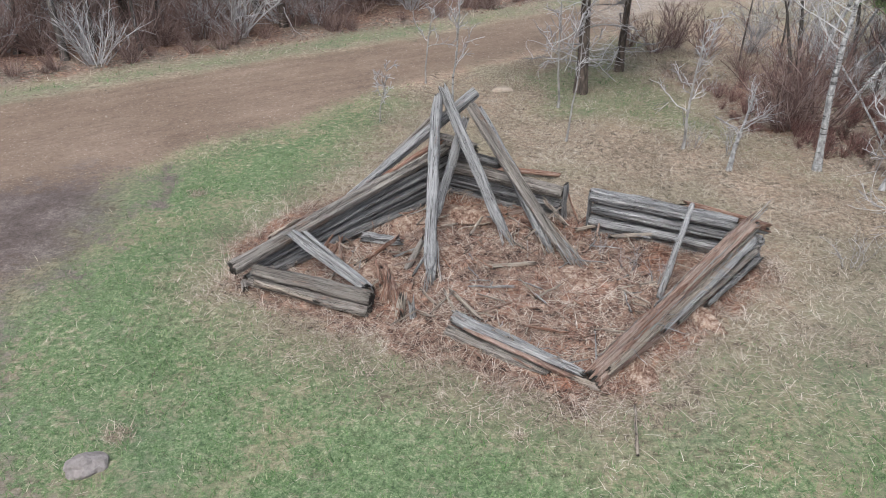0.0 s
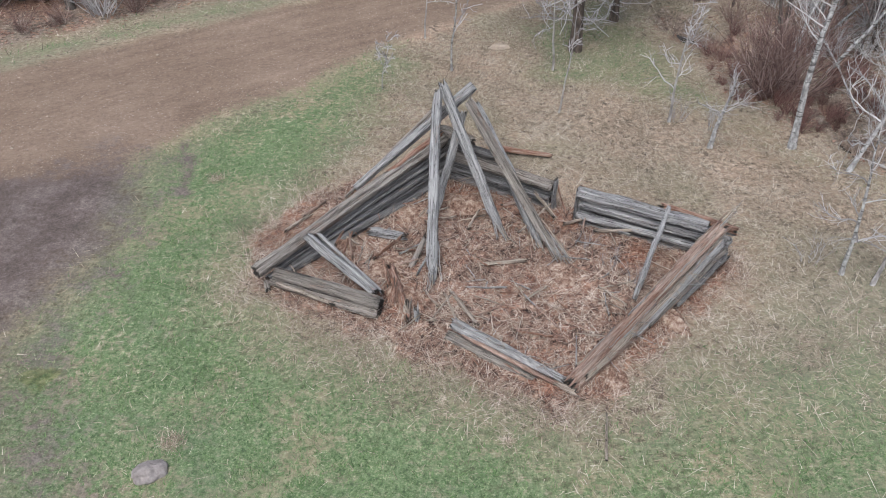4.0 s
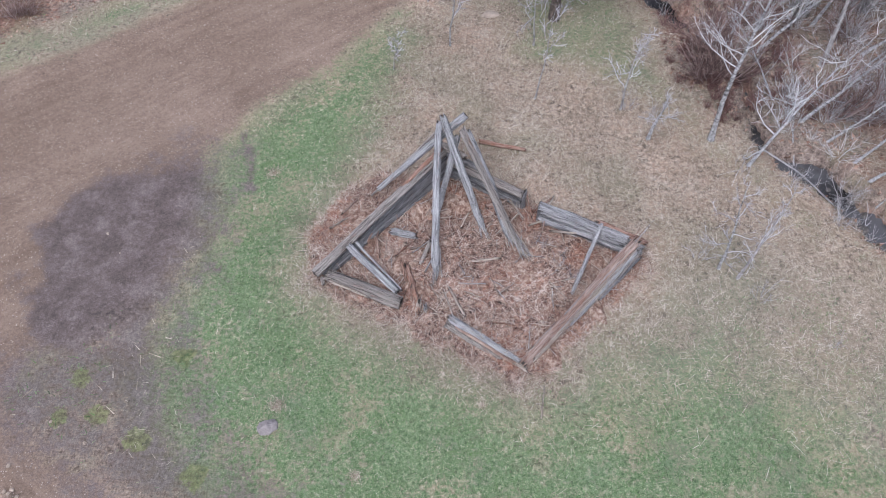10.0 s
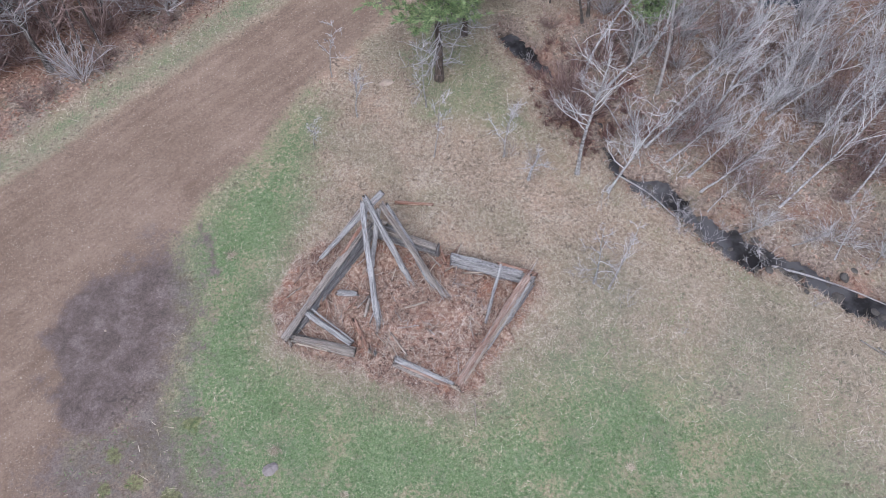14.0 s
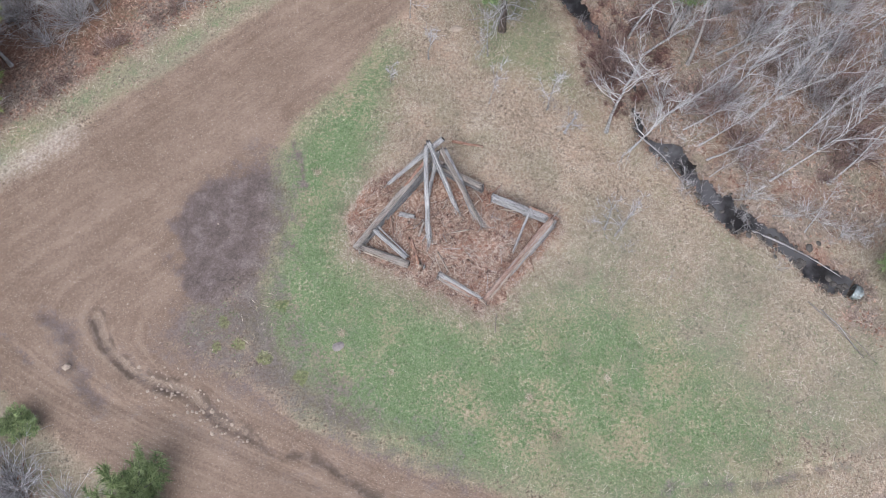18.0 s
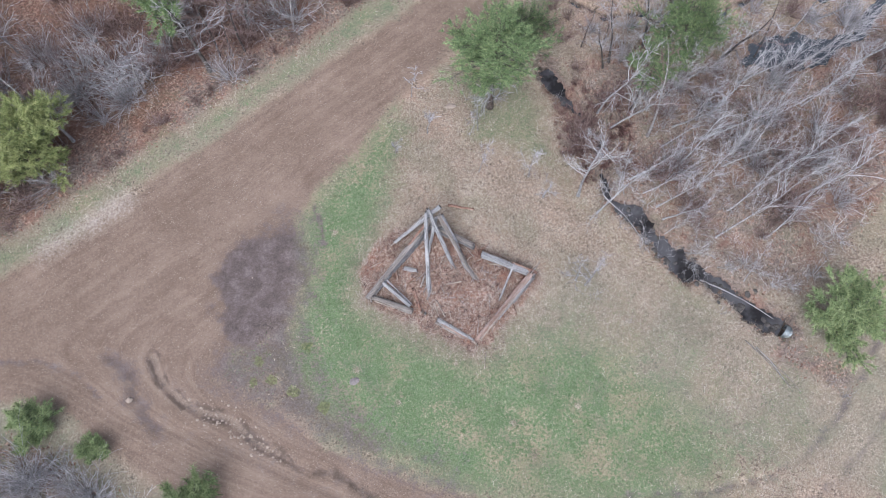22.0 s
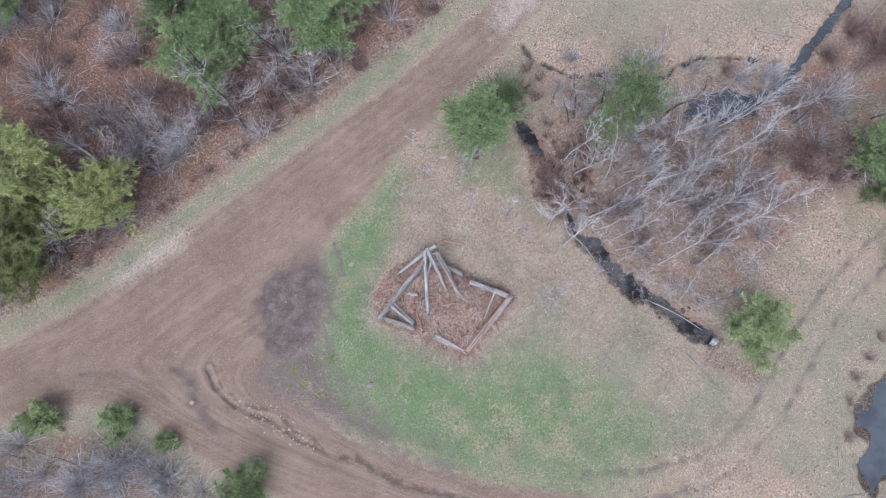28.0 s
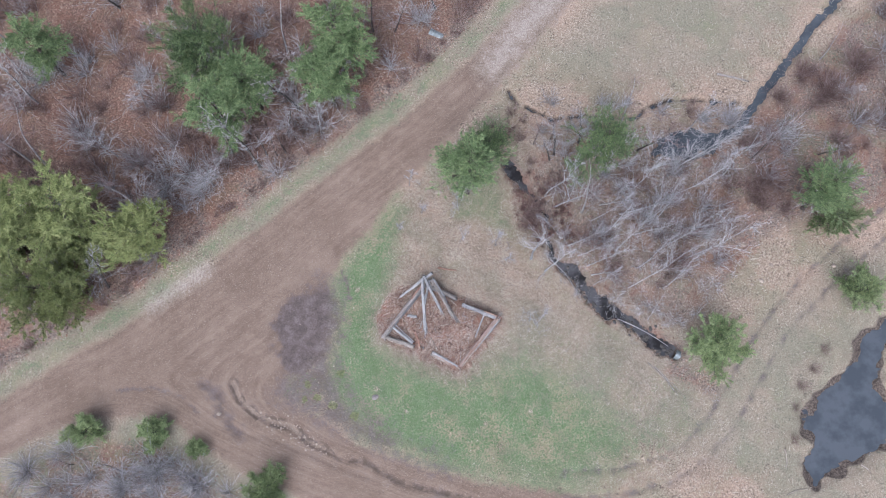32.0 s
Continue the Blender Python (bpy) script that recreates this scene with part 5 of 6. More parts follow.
def pine_meshes(seed, tall, spread, bare=0.25, whorls=12, needles=26, size=0.24, mat=None, trunk=0.13):
    r = random.Random(seed)
    pts, _ = wander(r, Vector((0, 0, -0.08)), Vector((0, 0, 1)), tall, 10, 0.035, 0.03)
    runs, tri = [], []
    for i in range(whorls):
        s = bare + (0.98 - bare) * (i + 0.4 * r.random()) / whorls
        k = min(int(s * 10), 9)
        p = pts[k].lerp(pts[k + 1], s * 10 - k)
        reach = spread * (0.30 + 0.85 * math.sin(math.pi * (0.26 + 0.62 * (s - bare) / (1 - bare)))) * r.uniform(0.75, 1.15)
        for b in range(r.randint(4, 6)):
            a = r.uniform(0, 6.283)
            ln = reach * r.uniform(0.6, 1.15)
            lp, ld = wander(r, p, Vector((math.cos(a), math.sin(a), r.uniform(0.0, 0.45))).normalized(), ln, 5, 0.12, 0.05)
            runs.append((lp, shrink(0.035 * (1.2 - s), 0.007, 6), 4))
            for _ in range(int(5 + 6 * ln)):
                m = r.randint(1, 4)
                sd = ((lp[m + 1] - lp[m]).normalized() + Vector((r.gauss(0, 0.8), r.gauss(0, 0.8), r.gauss(0.25, 0.35)))).normalized()
                sp, se = wander(r, lp[m].lerp(lp[m + 1], r.random()), sd, ln * r.uniform(0.12, 0.34), 2, 0.15)
                runs.append((sp, shrink(0.008, 0.004, 3), 3))
                tri += tuft(r, sp[1], se, size, needles // 2) + tuft(r, sp[2], se, size, needles)
            tri += tuft(r, lp[-1], ld, size, needles)
    for k in range(8):
        tri += tuft(r, pts[10].lerp(pts[8], k / 8), Vector((r.gauss(0, 0.6), r.gauss(0, 0.6), 0.8)).normalized(), size, needles)
    dead = []
    for _ in range(22 if bare > 0.3 else 0):
        z = tall * r.uniform(0.08, bare + 0.08)
        a = r.uniform(0, 6.283)
        lp, _ = wander(r, Vector((0, 0, z)), Vector((math.cos(a), math.sin(a), r.uniform(-0.15, 0.2))).normalized(), spread * r.uniform(0.5, 1.0), 6, 0.25)
        dead.append((lp, shrink(0.022, 0.007, 7), 3))
        for _ in range(6):
            m = r.randint(1, 5)
            bp, _ = wander(r, lp[m], Vector((r.gauss(0, 1), r.gauss(0, 1), r.gauss(0, 0.6))).normalized(), spread * 0.35, 4, 0.3)
            dead.append((bp, shrink(0.008, 0.004, 5), 3))
    tv, tf = tubes([(pts, [trunk * (1.25 if k == 0 else 1) * (1 - 0.88 * k / 10) for k in range(11)], 9)])
    bv, bf = tubes(runs)
    nv = np.array([tuple(q) for q in tri], np.float32)
    out = [("trunk", mesh_of("trunk", tv, tf, [M_PINEBARK], smooth=True)), ("branchwork", mesh_of("branchwork", bv, bf, [M_DARKBARK])), ("foliage", mesh_of("foliage", nv, np.arange(len(nv), dtype=np.int32).reshape(-1, 3), [mat or M_NEEDLE]))]
    if dead:
        dv, df = tubes(dead)
        out.append(("deadwood", mesh_of("deadwood", dv, df, [M_GREYTWIG])))
    return out


def pine_thing(meshes, x, y, label, turn=0.0, scale=1.0):
    t = thing("pine_tree", pose(x, y, ground_z(x, y), 0, 0, turn), label, "pine tree", "pines around the clearing")
    for name, me in meshes:
        o = part(name, me, t, kind="" if name == "trunk" else "stuff")
        o.scale = (scale, scale, scale)
    return t


def shrub_mesh(seed, tall, stems, spread, mat, thin=0.009):
    r = random.Random(seed)
    runs = []
    for _ in range(stems):
        a, q = r.uniform(0, 6.283), r.uniform(0, 0.25)
        d = Vector((math.cos(a) * spread * r.random(), math.sin(a) * spread * r.random(), 1)).normalized()
        ln = tall * r.uniform(0.55, 1.1)
        pts, _ = wander(r, Vector((q * math.cos(a), q * math.sin(a), -0.03)), d, ln, 5, 0.16, 0.0)
        runs.append((pts, shrink(thin * 1.9, thin * 0.7, 6), 3))
        for _ in range(r.randint(4, 6)):
            m = r.randint(1, 4)
            bd = ((pts[m + 1] - pts[m]).normalized() + Vector((r.gauss(0, 0.55), r.gauss(0, 0.55), r.gauss(0.1, 0.35)))).normalized()
            bp, _ = wander(r, pts[m], bd, ln * r.uniform(0.25, 0.5), 3, 0.2)
            runs.append((bp, shrink(thin, thin * 0.5, 4), 3))
    v, f = tubes(runs)
    return mesh_of("shrub", v, f, [mat])


# trees that stand alone
tree_thing(101, 6.68, 4.15, 5.4, 0.075, M_BIRCH, M_WHITETWIG, "white birch with dark scars on its bark beside the brook", lean=(-0.02, 0.03), limbs=17, first=0.42, spread=0.9, twig=0.005, curl=0.8, fork=(5, 8))
tree_thing(102, 5.10, 4.20, 1.55, 0.06, M_BIRCH, M_GREYTWIG, "broken pale birch stub with low bare twigs", lean=(-0.02, 0), limbs=9, spread=1.5, first=0.45, twig=0.005, rise=(0.6, 1.6))
tree_thing(103, 4.51, 5.21, 2.6, 0.035, M_GREYBARK, M_GREYTWIG, "slender bare sapling in dry grass", limbs=9)
tree_thing(104, 2.30, 5.60, 3.2, 0.022, M_GREYBARK, M_GREYTWIG, "thin bare sapling behind the ruin", limbs=7, spread=0.7)
tree_thing(105, 2.40, 7.70, 3.0, 0.028, M_GREYBARK, M_GREYTWIG, "thin forked sapling with grey bark", limbs=9)
tree_thing(106, 0.09, 7.70, 3.0, 0.026, M_BIRCH, M_GREYTWIG, "thin pale sapling near the dirt road", limbs=8, spread=0.8)
tree_thing(107, -0.55, 9.6, 2.6, 0.022, M_GREYBARK, M_GREYTWIG, "small bare sapling at the roadside", limbs=8, spread=0.8)
tree_thing(108, -1.45, 6.7, 1.3, 0.014, M_GREYBARK, M_GREYTWIG, "knee-high bare sapling in the grass", limbs=9, spread=0.9)
tree_thing(109, 6.12, 0.22, 3.0, 0.038, M_BIRCH, M_GREYTWIG, "slim pale sapling east of the ruin", limbs=12, twig=0.005, lean=(0.02, 0.04), first=0.2, spread=0.8)
tree_thing(110, 6.47, -0.06, 2.8, 0.036, M_GREYBARK, M_GREYTWIG, "leaning pale sapling east of the ruin", limbs=12, twig=0.0045, lean=(0.28, 0.3), first=0.25, spread=0.65)
tree_thing(111, 7.42, 3.28, 4.4, 0.045, M_BIRCH, M_WHITETWIG, "pale tree leaning out over the brook", lean=(0.45, 0.25), limbs=15, first=0.15, twig=0.006)
tree_thing(113, 8.03, 8.2, 6.2, 0.052, M_BIRCH, M_WHITETWIG, "tall white birch north of the brook", limbs=12, lean=(0.04, 0.02))

# the thicket beyond the brook: pale trees that lean away from it
rt = random.Random(7)
MODELS = [bare_tree(200 + i, rt.uniform(5.0, 7.4), rt.uniform(0.05, 0.068), lean=(rt.uniform(0.4, 0.85), rt.uniform(-0.12, 0.22)), limbs=13, first=0.26, spread=0.85, twig=0.006, fork=(6, 10), rise=(0.1, 0.8), along_trunk=1.15, curl=0.42) for i in range(8)]
MODELS = [(mesh_of("trunk", *a, [M_BIRCH], smooth=True), mesh_of("crown", *b, [M_WHITETWIG if i % 2 else M_GREYTWIG])) for i, (a, b) in enumerate(MODELS)]
STANDS = [(9.6, 4.1), (10.1, 3.4), (10.3, 2.8), (8.5, 7.4), (9.1, 4.8), (12.5, 1.8), (13.2, 3.0), (11.0, 5.2), (10.7, 6.3), (12.1, 4.3), (11.4, 7.3), (13.4, 5.2), (12.6, 6.6), (14.6, 4.0), (15.0, 6.2), (13.6, 8.2), (16.2, 7.6), (10.4, 8.6), (12.0, 9.6), (14.8, 9.4), (16.6, 9.4), (17.6, 8.0), (14.6, 1.6), (18.4, 10.2), (9.4, 9.8), (10.6, 12.2), (19.2, 12.6), (20.4, 10.0), (16.6, 5.2), (15.8, 3.2)]
for i, (x, y) in enumerate(STANDS):
    a, b = MODELS[i % 8]
    t = thing("bare_tree", pose(x, y, ground_z(x, y), 0, 0, rt.uniform(-16, 22)), "pale leafless tree leaning in the streamside thicket", "tree", "thicket trees")
    k = rt.uniform(0.6, 0.92)
    part("trunk", a, t).scale = (k, k, k)
    part("crown", b, t, kind="stuff").scale = (k, k, k)

# pines
TALL = pine_meshes(301, 8.0, 2.0, bare=0.36, trunk=0.17, size=0.27, whorls=14, needles=26)
MIDDLE = pine_meshes(305, 6.1, 1.75, bare=0.47, trunk=0.15, size=0.2, whorls=14, needles=22)
YOUNG = pine_meshes(302, 3.0, 1.6, bare=0.06, whorls=9, size=0.24, mat=M_NEEDLE_L, needles=34)
BROAD = pine_meshes(303, 7.0, 2.9, bare=0.18, whorls=15, size=0.27, mat=M_NEEDLE_Y, needles=42, trunk=0.2)
SEED = pine_meshes(304, 1.2, 0.8, bare=0.05, whorls=7, size=0.2, mat=M_NEEDLE_L)
pine_thing(MIDDLE, 3.06, 8.85, "pine with dead grey lower branches by the road")
pine_thing(MIDDLE, 4.32, 10.78, "slim pine with bare lower trunk near the road", 200, 0.75)
pine_thing(MIDDLE, 11.6, 10.3, "dark green pine among bare brush", 140, 0.9)
pine_thing(MIDDLE, 10.3, 9.0, "thin grey-green pine among bare brush", 20, 0.62)
pine_thing(MIDDLE, 24.3, 6.0, "green pine at the thicket edge", 60, 0.9)
pine_thing(YOUNG, 25.6, 5.0, "low bushy pine at the thicket edge", 160, 0.9)
pine_thing(YOUNG, 16.8, -2.45, "young bushy pine beside the culvert", 0)
pine_thing(YOUNG, 26.2, 0.3, "small bushy pine by the pond", 100, 0.8)
for x, y, turn, k, label in ((-17.3, 6.6, 0, 0.72, "broad yellow-green pine beside the dirt road"), (-20.4, 7.4, 110, 0.9, "large spreading yellow-green pine"), (-21.6, 4.2, 220, 0.85, "spreading pine at the edge of the woods"), (-24.5, 7.0, 40, 0.9, "broad pine in the woods")):
    pine_thing(BROAD, x, y, label, turn, k)
for x, y, turn, k, label in ((-11.4, 13.6, 30, 0.85, "dark green pine in the woods"), (-9.9, 15.8, 150, 0.85, "dark pine standing close to others"), (-12.9, 17.6, 250, 1.05, "tall dark pine in the brown woods"), (-5.0, 15.6, 80, 0.8, "green pine near the dirt road"), (-4.2, 17.8, 330, 0.9, "tall pine behind the roadside brush"), (-22.9, 19.3, 20, 0.7, "dark pine far in the woods")):
    pine_thing(TALL, x, y, label, turn, k)
for x, y, turn, k in ((-20.6, -4.2, 0, 1.25), (-16.5, -4.7, 70, 1.15), (-14.1, -5.7, 150, 0.75), (-10.1, -8.2, 220, 1.5)):
    pine_thing(SEED, x, y, "low young pine south of the road", turn, k)

# bare trees of the western woods
WOODS = [bare_tree(240 + i, rt.uniform(4.5, 8.0), rt.uniform(0.05, 0.09), lean=(rt.uniform(-0.12, 0.12), rt.uniform(-0.1, 0.1)), limbs=15, first=0.2, spread=0.8, twig=0.010) for i in range(5)]
WOODS = [(mesh_of("trunk", *a, [M_DARKBARK if i % 2 else M_GREYBARK], smooth=True), mesh_of("crown", *b, [M_GREYTWIG if i % 3 else M_REDTWIG])) for i, (a, b) in enumerate(WOODS)]


def stand(x, y, i, k, label, group):
    a, b = WOODS[i % len(WOODS)]
    t = thing("bare_tree", pose(x, y, ground_z(x, y), 0, 0, rt.uniform(0, 360)), label, "tree", group)
    part("trunk", a, t).scale = (k, k, k)
    part("crown", b, t, kind="stuff").scale = (k, k, k)


stand(-10.05, 11.6, 1, 1.25, "dark straight trunk at the edge of the woods", "woodland trees")
stand(-6.6, 16.2, 3, 1.2, "dark bare tree behind the roadside brush", "woodland trees")
stand(-7.3, 15.4, 1, 1.1, "dark bare tree behind the roadside brush", "woodland trees")
for i, (x, y, k) in enumerate(((-8.3, 13.6, 1.0), (-8.4, 12.6, 0.9), (-6.2, 17.6, 1.2), (-4.6, 18.6, 1.1), (-3.9, 20.4, 1.2), (-9.6, 12.4, 0.9), (-11.6, 12.2, 1.0), (-2.2, 20.8, 1.1))):
    stand(x, y, 1 + 2 * (i % 2), k, "dark bare trunk at the edge of the woods", "woodland trees")
tree_thing(114, -24.6, 17.4, 6.5, 0.08, M_BIRCH, M_WHITETWIG, "white dead birch standing in the brown woods", limbs=14, first=0.3)
spots = scatter(900, (-32, 4, 2, 30), 36, lambda z, p, u: (z["litter"] > 0.9) & (p[:, 1] > 0.6 * p[:, 0] + 13))
for i, (x, y) in enumerate(spots[:48]):
    stand(float(x), float(y), i, rt.uniform(0.6, 1.0), "leafless grey tree in the brown woods", "woodland trees")
for i, (x, y) in enumerate(((22.5, 9.0), (26.0, 9.5), (28.5, 13.0), (24.5, 12.0), (31.0, 10.0), (27.5, 16.2), (-18.5, -6.8), (-16.2, -7.6), (-21.5, -6.0), (-14.2, -8.6))):
    stand(x, y, i, rt.uniform(0.35, 0.55), "low leafless tree with dense twigs", "scattered trees")

# brush
GREYS = [shrub_mesh(400 + i, 1.9, 34, 0.95, M_GREYTWIG, 0.0075) for i in range(3)]
THIN = [shrub_mesh(420 + i, 1.6, 7, 0.7, M_GREYTWIG, 0.006) for i in range(2)]
REDS = [shrub_mesh(410 + i, 1.7, 24, 0.9, M_REDTWIG, 0.0085) for i in range(3)]


def shrubs(meshes, count, box, seed, keep, label, group, low=0.6, high=1.3):
    made = 0
    for x, y in scatter(count * 12, box, seed, keep):
        if made >= count:
            break
        made += 1
        r = random.Random(seed * 1000 + made)
        k = r.uniform(low, high)
        m = pose(float(x), float(y), ground_z(x, y), 0, 0, r.uniform(0, 360)) @ Matrix.Diagonal((k, k, k * r.uniform(0.8, 1.1), 1))
        thing("shrub", m, label, "shrub", group, me=meshes[made % len(meshes)])


dense = lambda z, p, u: (z["litter"] > 0.75) & (z["mud"] < 0.3)
west = lambda z, p, u: dense(z, p, u) & (p[:, 1] > 0.6 * p[:, 0] + 13)


def thicket(name, meshes, count, box, seed, keep, label, low, high):
    """Far brush that nobody could count, as one object."""
    spots = scatter(count * 12, box, seed, keep)[:count]
    r = random.Random(seed)
    allv, allf, base = [], [], 0
    data = []
    for me in meshes:
        v, f = np.empty(len(me.vertices) * 3, np.float32), np.empty(len(me.loops), np.int32)
        me.vertices.foreach_get("co", v), me.loops.foreach_get("vertex_index", f)
        data.append((v.reshape(-1, 3), f.reshape(-1, 4)))
    zs = lookup("height", spots[:, 0], spots[:, 1])
    for i, (x, y) in enumerate(spots):
        v, f = data[i % len(data)]
        k, a = r.uniform(low, high), r.uniform(0, 6.283)
        c, s = math.cos(a) * k, math.sin(a) * k
        allv.append(np.stack([v[:, 0] * c - v[:, 1] * s + x, v[:, 0] * s + v[:, 1] * c + y, v[:, 2] * k * 0.95 + zs[i]], 1))
        allf.append(f + base)
        base += len(v)
    tagged(new(name, mesh_of(name, np.concatenate(allv), np.concatenate(allf), [meshes[0].materials[0]])), label, "brush", kind="stuff")


thicket("brush", REDS, 220, (-32, 6, 4, 30), 31, west, "leafless reddish-brown brush of the western woods", 0.7, 1.4)
thicket("brush", GREYS, 110, (-32, 6, 4, 30), 32, west, "leafless grey brush of the western woods", 0.7, 1.4)
edge = lambda z, p, u: (z["litter"] > 0.62) & (z["litter"] < 0.9) & (p[:, 1] > 0.6 * p[:, 0] + 11)
thicket("brush", REDS, 170, (-32, 6, 0, 30), 38, edge, "low leafless brush along the edge of the woods", 0.25, 0.6)
for i, (x, y, k) in enumerate(((5.6, 12.4, 0.7), (6.2, 13.0, 0.8), (5.0, 13.2, 0.6), (6.9, 12.2, 0.7), (6.6, 14.0, 0.7), (7.4, 10.6, 0.6))):
    thing("shrub", pose(x, y, ground_z(x, y), 0, 0, 83 * i) @ Matrix.Scale(k, 4), "reddish bare bush beside the upper brook", "shrub", "upper brook shrubs", me=REDS[i % 3])
CRIMSON = [shrub_mesh(440 + i, 1.7, 22, 0.95, M_CRIMSON, 0.012) for i in range(3)]
thicket("brush", CRIMSON, 120, (6.0, 9.6, 4.6, 9.8), 39, lambda z, p, u: (z["litter"] > 0.4) & (z["mud"] < 0.6), "low dark crimson brush on the bank of the brook", 0.12, 0.30)
shrubs(REDS, 95, (6, 36, -2, 22), 33, dense, "leafless reddish shrub in the streamside thicket", "thicket brush", 0.6, 1.2)
shrubs(GREYS, 40, (11, 36, 3, 22), 34, dense, "leafless grey shrub in the streamside thicket", "grey thicket brush", 0.6, 1.2)
shrubs(GREYS, 62, (-27, -8, -16, -5), 35, lambda z, p, u: (z["litter"] > 0.5) & (z["mud"] < 0.3) & (p[:, 1] < -0.25 * p[:, 0] - 9.3), "pale leafless shrub south of the road", "southern brush", 0.7, 1.1)
LOWS = [shrub_mesh(450 + i, 1.4, 15, 1.5, M_WHITETWIG, 0.0065) for i in range(3)]
thicket("brush", LOWS, 150, (8.4, 20, -1.2, 12), 40, lambda z, p, u: (z["litter"] > 0.4) & (z["mud"] < 0.8), "low pale twiggy brush on the floor of the thicket", 0.25, 0.7)
for i, (x, y, k) in enumerate(((9.7, 2.7, 0.42), (11.2, 1.35, 0.40), (12.4, 0.45, 0.38), (10.4, 2.2, 0.36), (13.4, -0.3, 0.36), (8.9, 3.6, 0.45), (8.6, 5.6, 0.5), (14.6, -0.6, 0.34))):
    a, b = MODELS[i % 6]
    t = thing("bare_tree", pose(x, y, ground_z(x, y), 0, 0, -120 + 45 * i), "low pale branching tree hanging over the brook", "tree", "brookside trees")
    part("trunk", a, t).scale = (k, k, k)
    part("crown", b, t, kind="stuff").scale = (k, k, k)
for i, (x, y, k) in enumerate(((8.6, 10.6, 0.6), (9.6, 8.3, 0.7), (10.6, 11.6, 0.7), (7.7, 11.8, 0.5), (12.4, 11.2, 0.7), (8.8, 12.0, 0.55), (11.4, 9.0, 0.75))):
    stand(x, y, 1 + 2 * (i % 2), k, "dark slender tree beyond the brook", "thicket trees")
for i, (x, y, k) in enumerate(((9.1, 14.6, 0.7), (10.1, 12.7, 0.8), (11.6, 12.6, 0.9), (12.6, 14.1, 0.7), (8.3, 12.6, 0.6), (7.3, 13.4, 0.55), (13.8, 13.9, 0.7), (16.2, 13.2, 0.8), (18.0, 13.0, 0.9), (9.6, 11.0, 0.8), (10.8, 10.4, 0.7))):
    thing("shrub", pose(x, y, ground_z(x, y), 0, 0, 70 * i) @ Matrix.Scale(k, 4), "pale leafless bush beside the narrow ditch", "shrub", "ditch shrubs", me=(GREYS + REDS)[(i * 2) % 6])
for i, (x, y, k) in enumerate(((10.2, 6.9, 0.8), (12.6, 7.6, 0.9), (11.4, 10.9, 0.8), (14.4, 10.8, 0.9), (16.0, 10.9, 0.8), (13.2, 12.2, 0.75), (19.5, 8.6, 0.8), (17.6, 11.8, 0.8), (8.9, 10.9, 0.75), (21.6, 9.6, 0.8))):
    stand(x, y, 2 * i, k, "slender grey tree standing in the thicket", "thicket trees")
for i, (x, y, k) in enumerate(((16.6, -5.5, 0.5), (16.1, -4.9, 0.4), (5.3, 4.9, 0.55), (4.7, 5.2, 0.5), (5.7, 0.5, 0.5), (6.9, -0.6, 0.55), (6.2, 9.0, 0.5), (9.2, 1.4, 0.5), (8.4, 2.5, 0.6), (12.2, -1.6, 0.45), (8.2, -1.8, 0.3), (2.5, 0.35, 0.4), (2.8, -0.1, 0.36), (2.2, 0.75, 0.33))):
    thing("shrub", pose(x, y, ground_z(x, y), 0, 0, 40 * i) @ Matrix.Scale(k, 4), "small grey bush in the dry grass", "shrub", "clearing shrubs", me=THIN[i % 2])

for i, (x, y) in enumerate(((22.0, -5.1), (21.5, -6.3), (22.9, -4.1), (23.8, -3.1), (20.9, -8.2))):
    thing("shrub", pose(x, y, ground_z(x, y), 0, 0, 50 * i) @ Matrix.Scale(0.5, 4), "low brown brush at the edge of the pond", "shrub", "pond shrubs", me=REDS[i % 3])
FANS = [shrub_mesh(430 + i, 1.9, 95, 1.5, (M_GREYTWIG, M_REDTWIG)[i % 2], 0.0065) for i in range(4)]
for i, (x, y, k, red) in enumerate(((20.6, 12.2, 1.0, 0), (21.9, 7.7, 1.05, 1), (27.4, 13.6, 1.2, 1), (29.8, 15.3, 1.3, 1), (26.0, 15.2, 0.9, 1), (24.2, 13.6, 0.8, 1), (18.9, 12.5, 0.6, 0), (-16.1, 10.5, 1.1, 0), (-13.8, 10.3, 1.15, 0), (-17.9, 12.6, 1.0, 0), (-16.7, -6.8, 1.25, 0), (-14.3, -7.7, 1.1, 0), (-18.6, -7.6, 1.2, 0), (-24.2, -6.2, 0.9, 0), (-11.0, 12.3, 0.9, 1), (-8.0, 13.2, 0.8, 1))):
    m = pose(x, y, ground_z(x, y), 0, 0, 67 * i) @ Matrix.Scale(k, 4)
    thing("shrub", m, "dense rounded reddish shrub of fanning bare stems" if red else "dense rounded grey shrub of fanning bare stems", "shrub", "rounded shrubs", me=FANS[2 * (i % 2) + red])


# ---- stones, culvert and small things ----
def rock_mesh(seed, sx, sy, sz, mat):
    bm = bmesh.new()
    bmesh.ops.create_icosphere(bm, subdivisions=3 if sx > 0.2 else 2, radius=1)
    for v in bm.verts:
        q = v.co.copy()
        k = 1 + 0.28 * noise.noise(q * 1.3 + Vector((seed, 0, 0))) + 0.12 * noise.noise(q * 3.1 + Vector((0, seed, 0)))
        v.co = Vector((q.x * sx * k, q.y * sy * k, max(q.z, -0.45) * sz * k))
    me = bpy.data.meshes.new("rock")
    bm.to_mesh(me)
    bm.free()
    me.materials.append(mat)
    return me


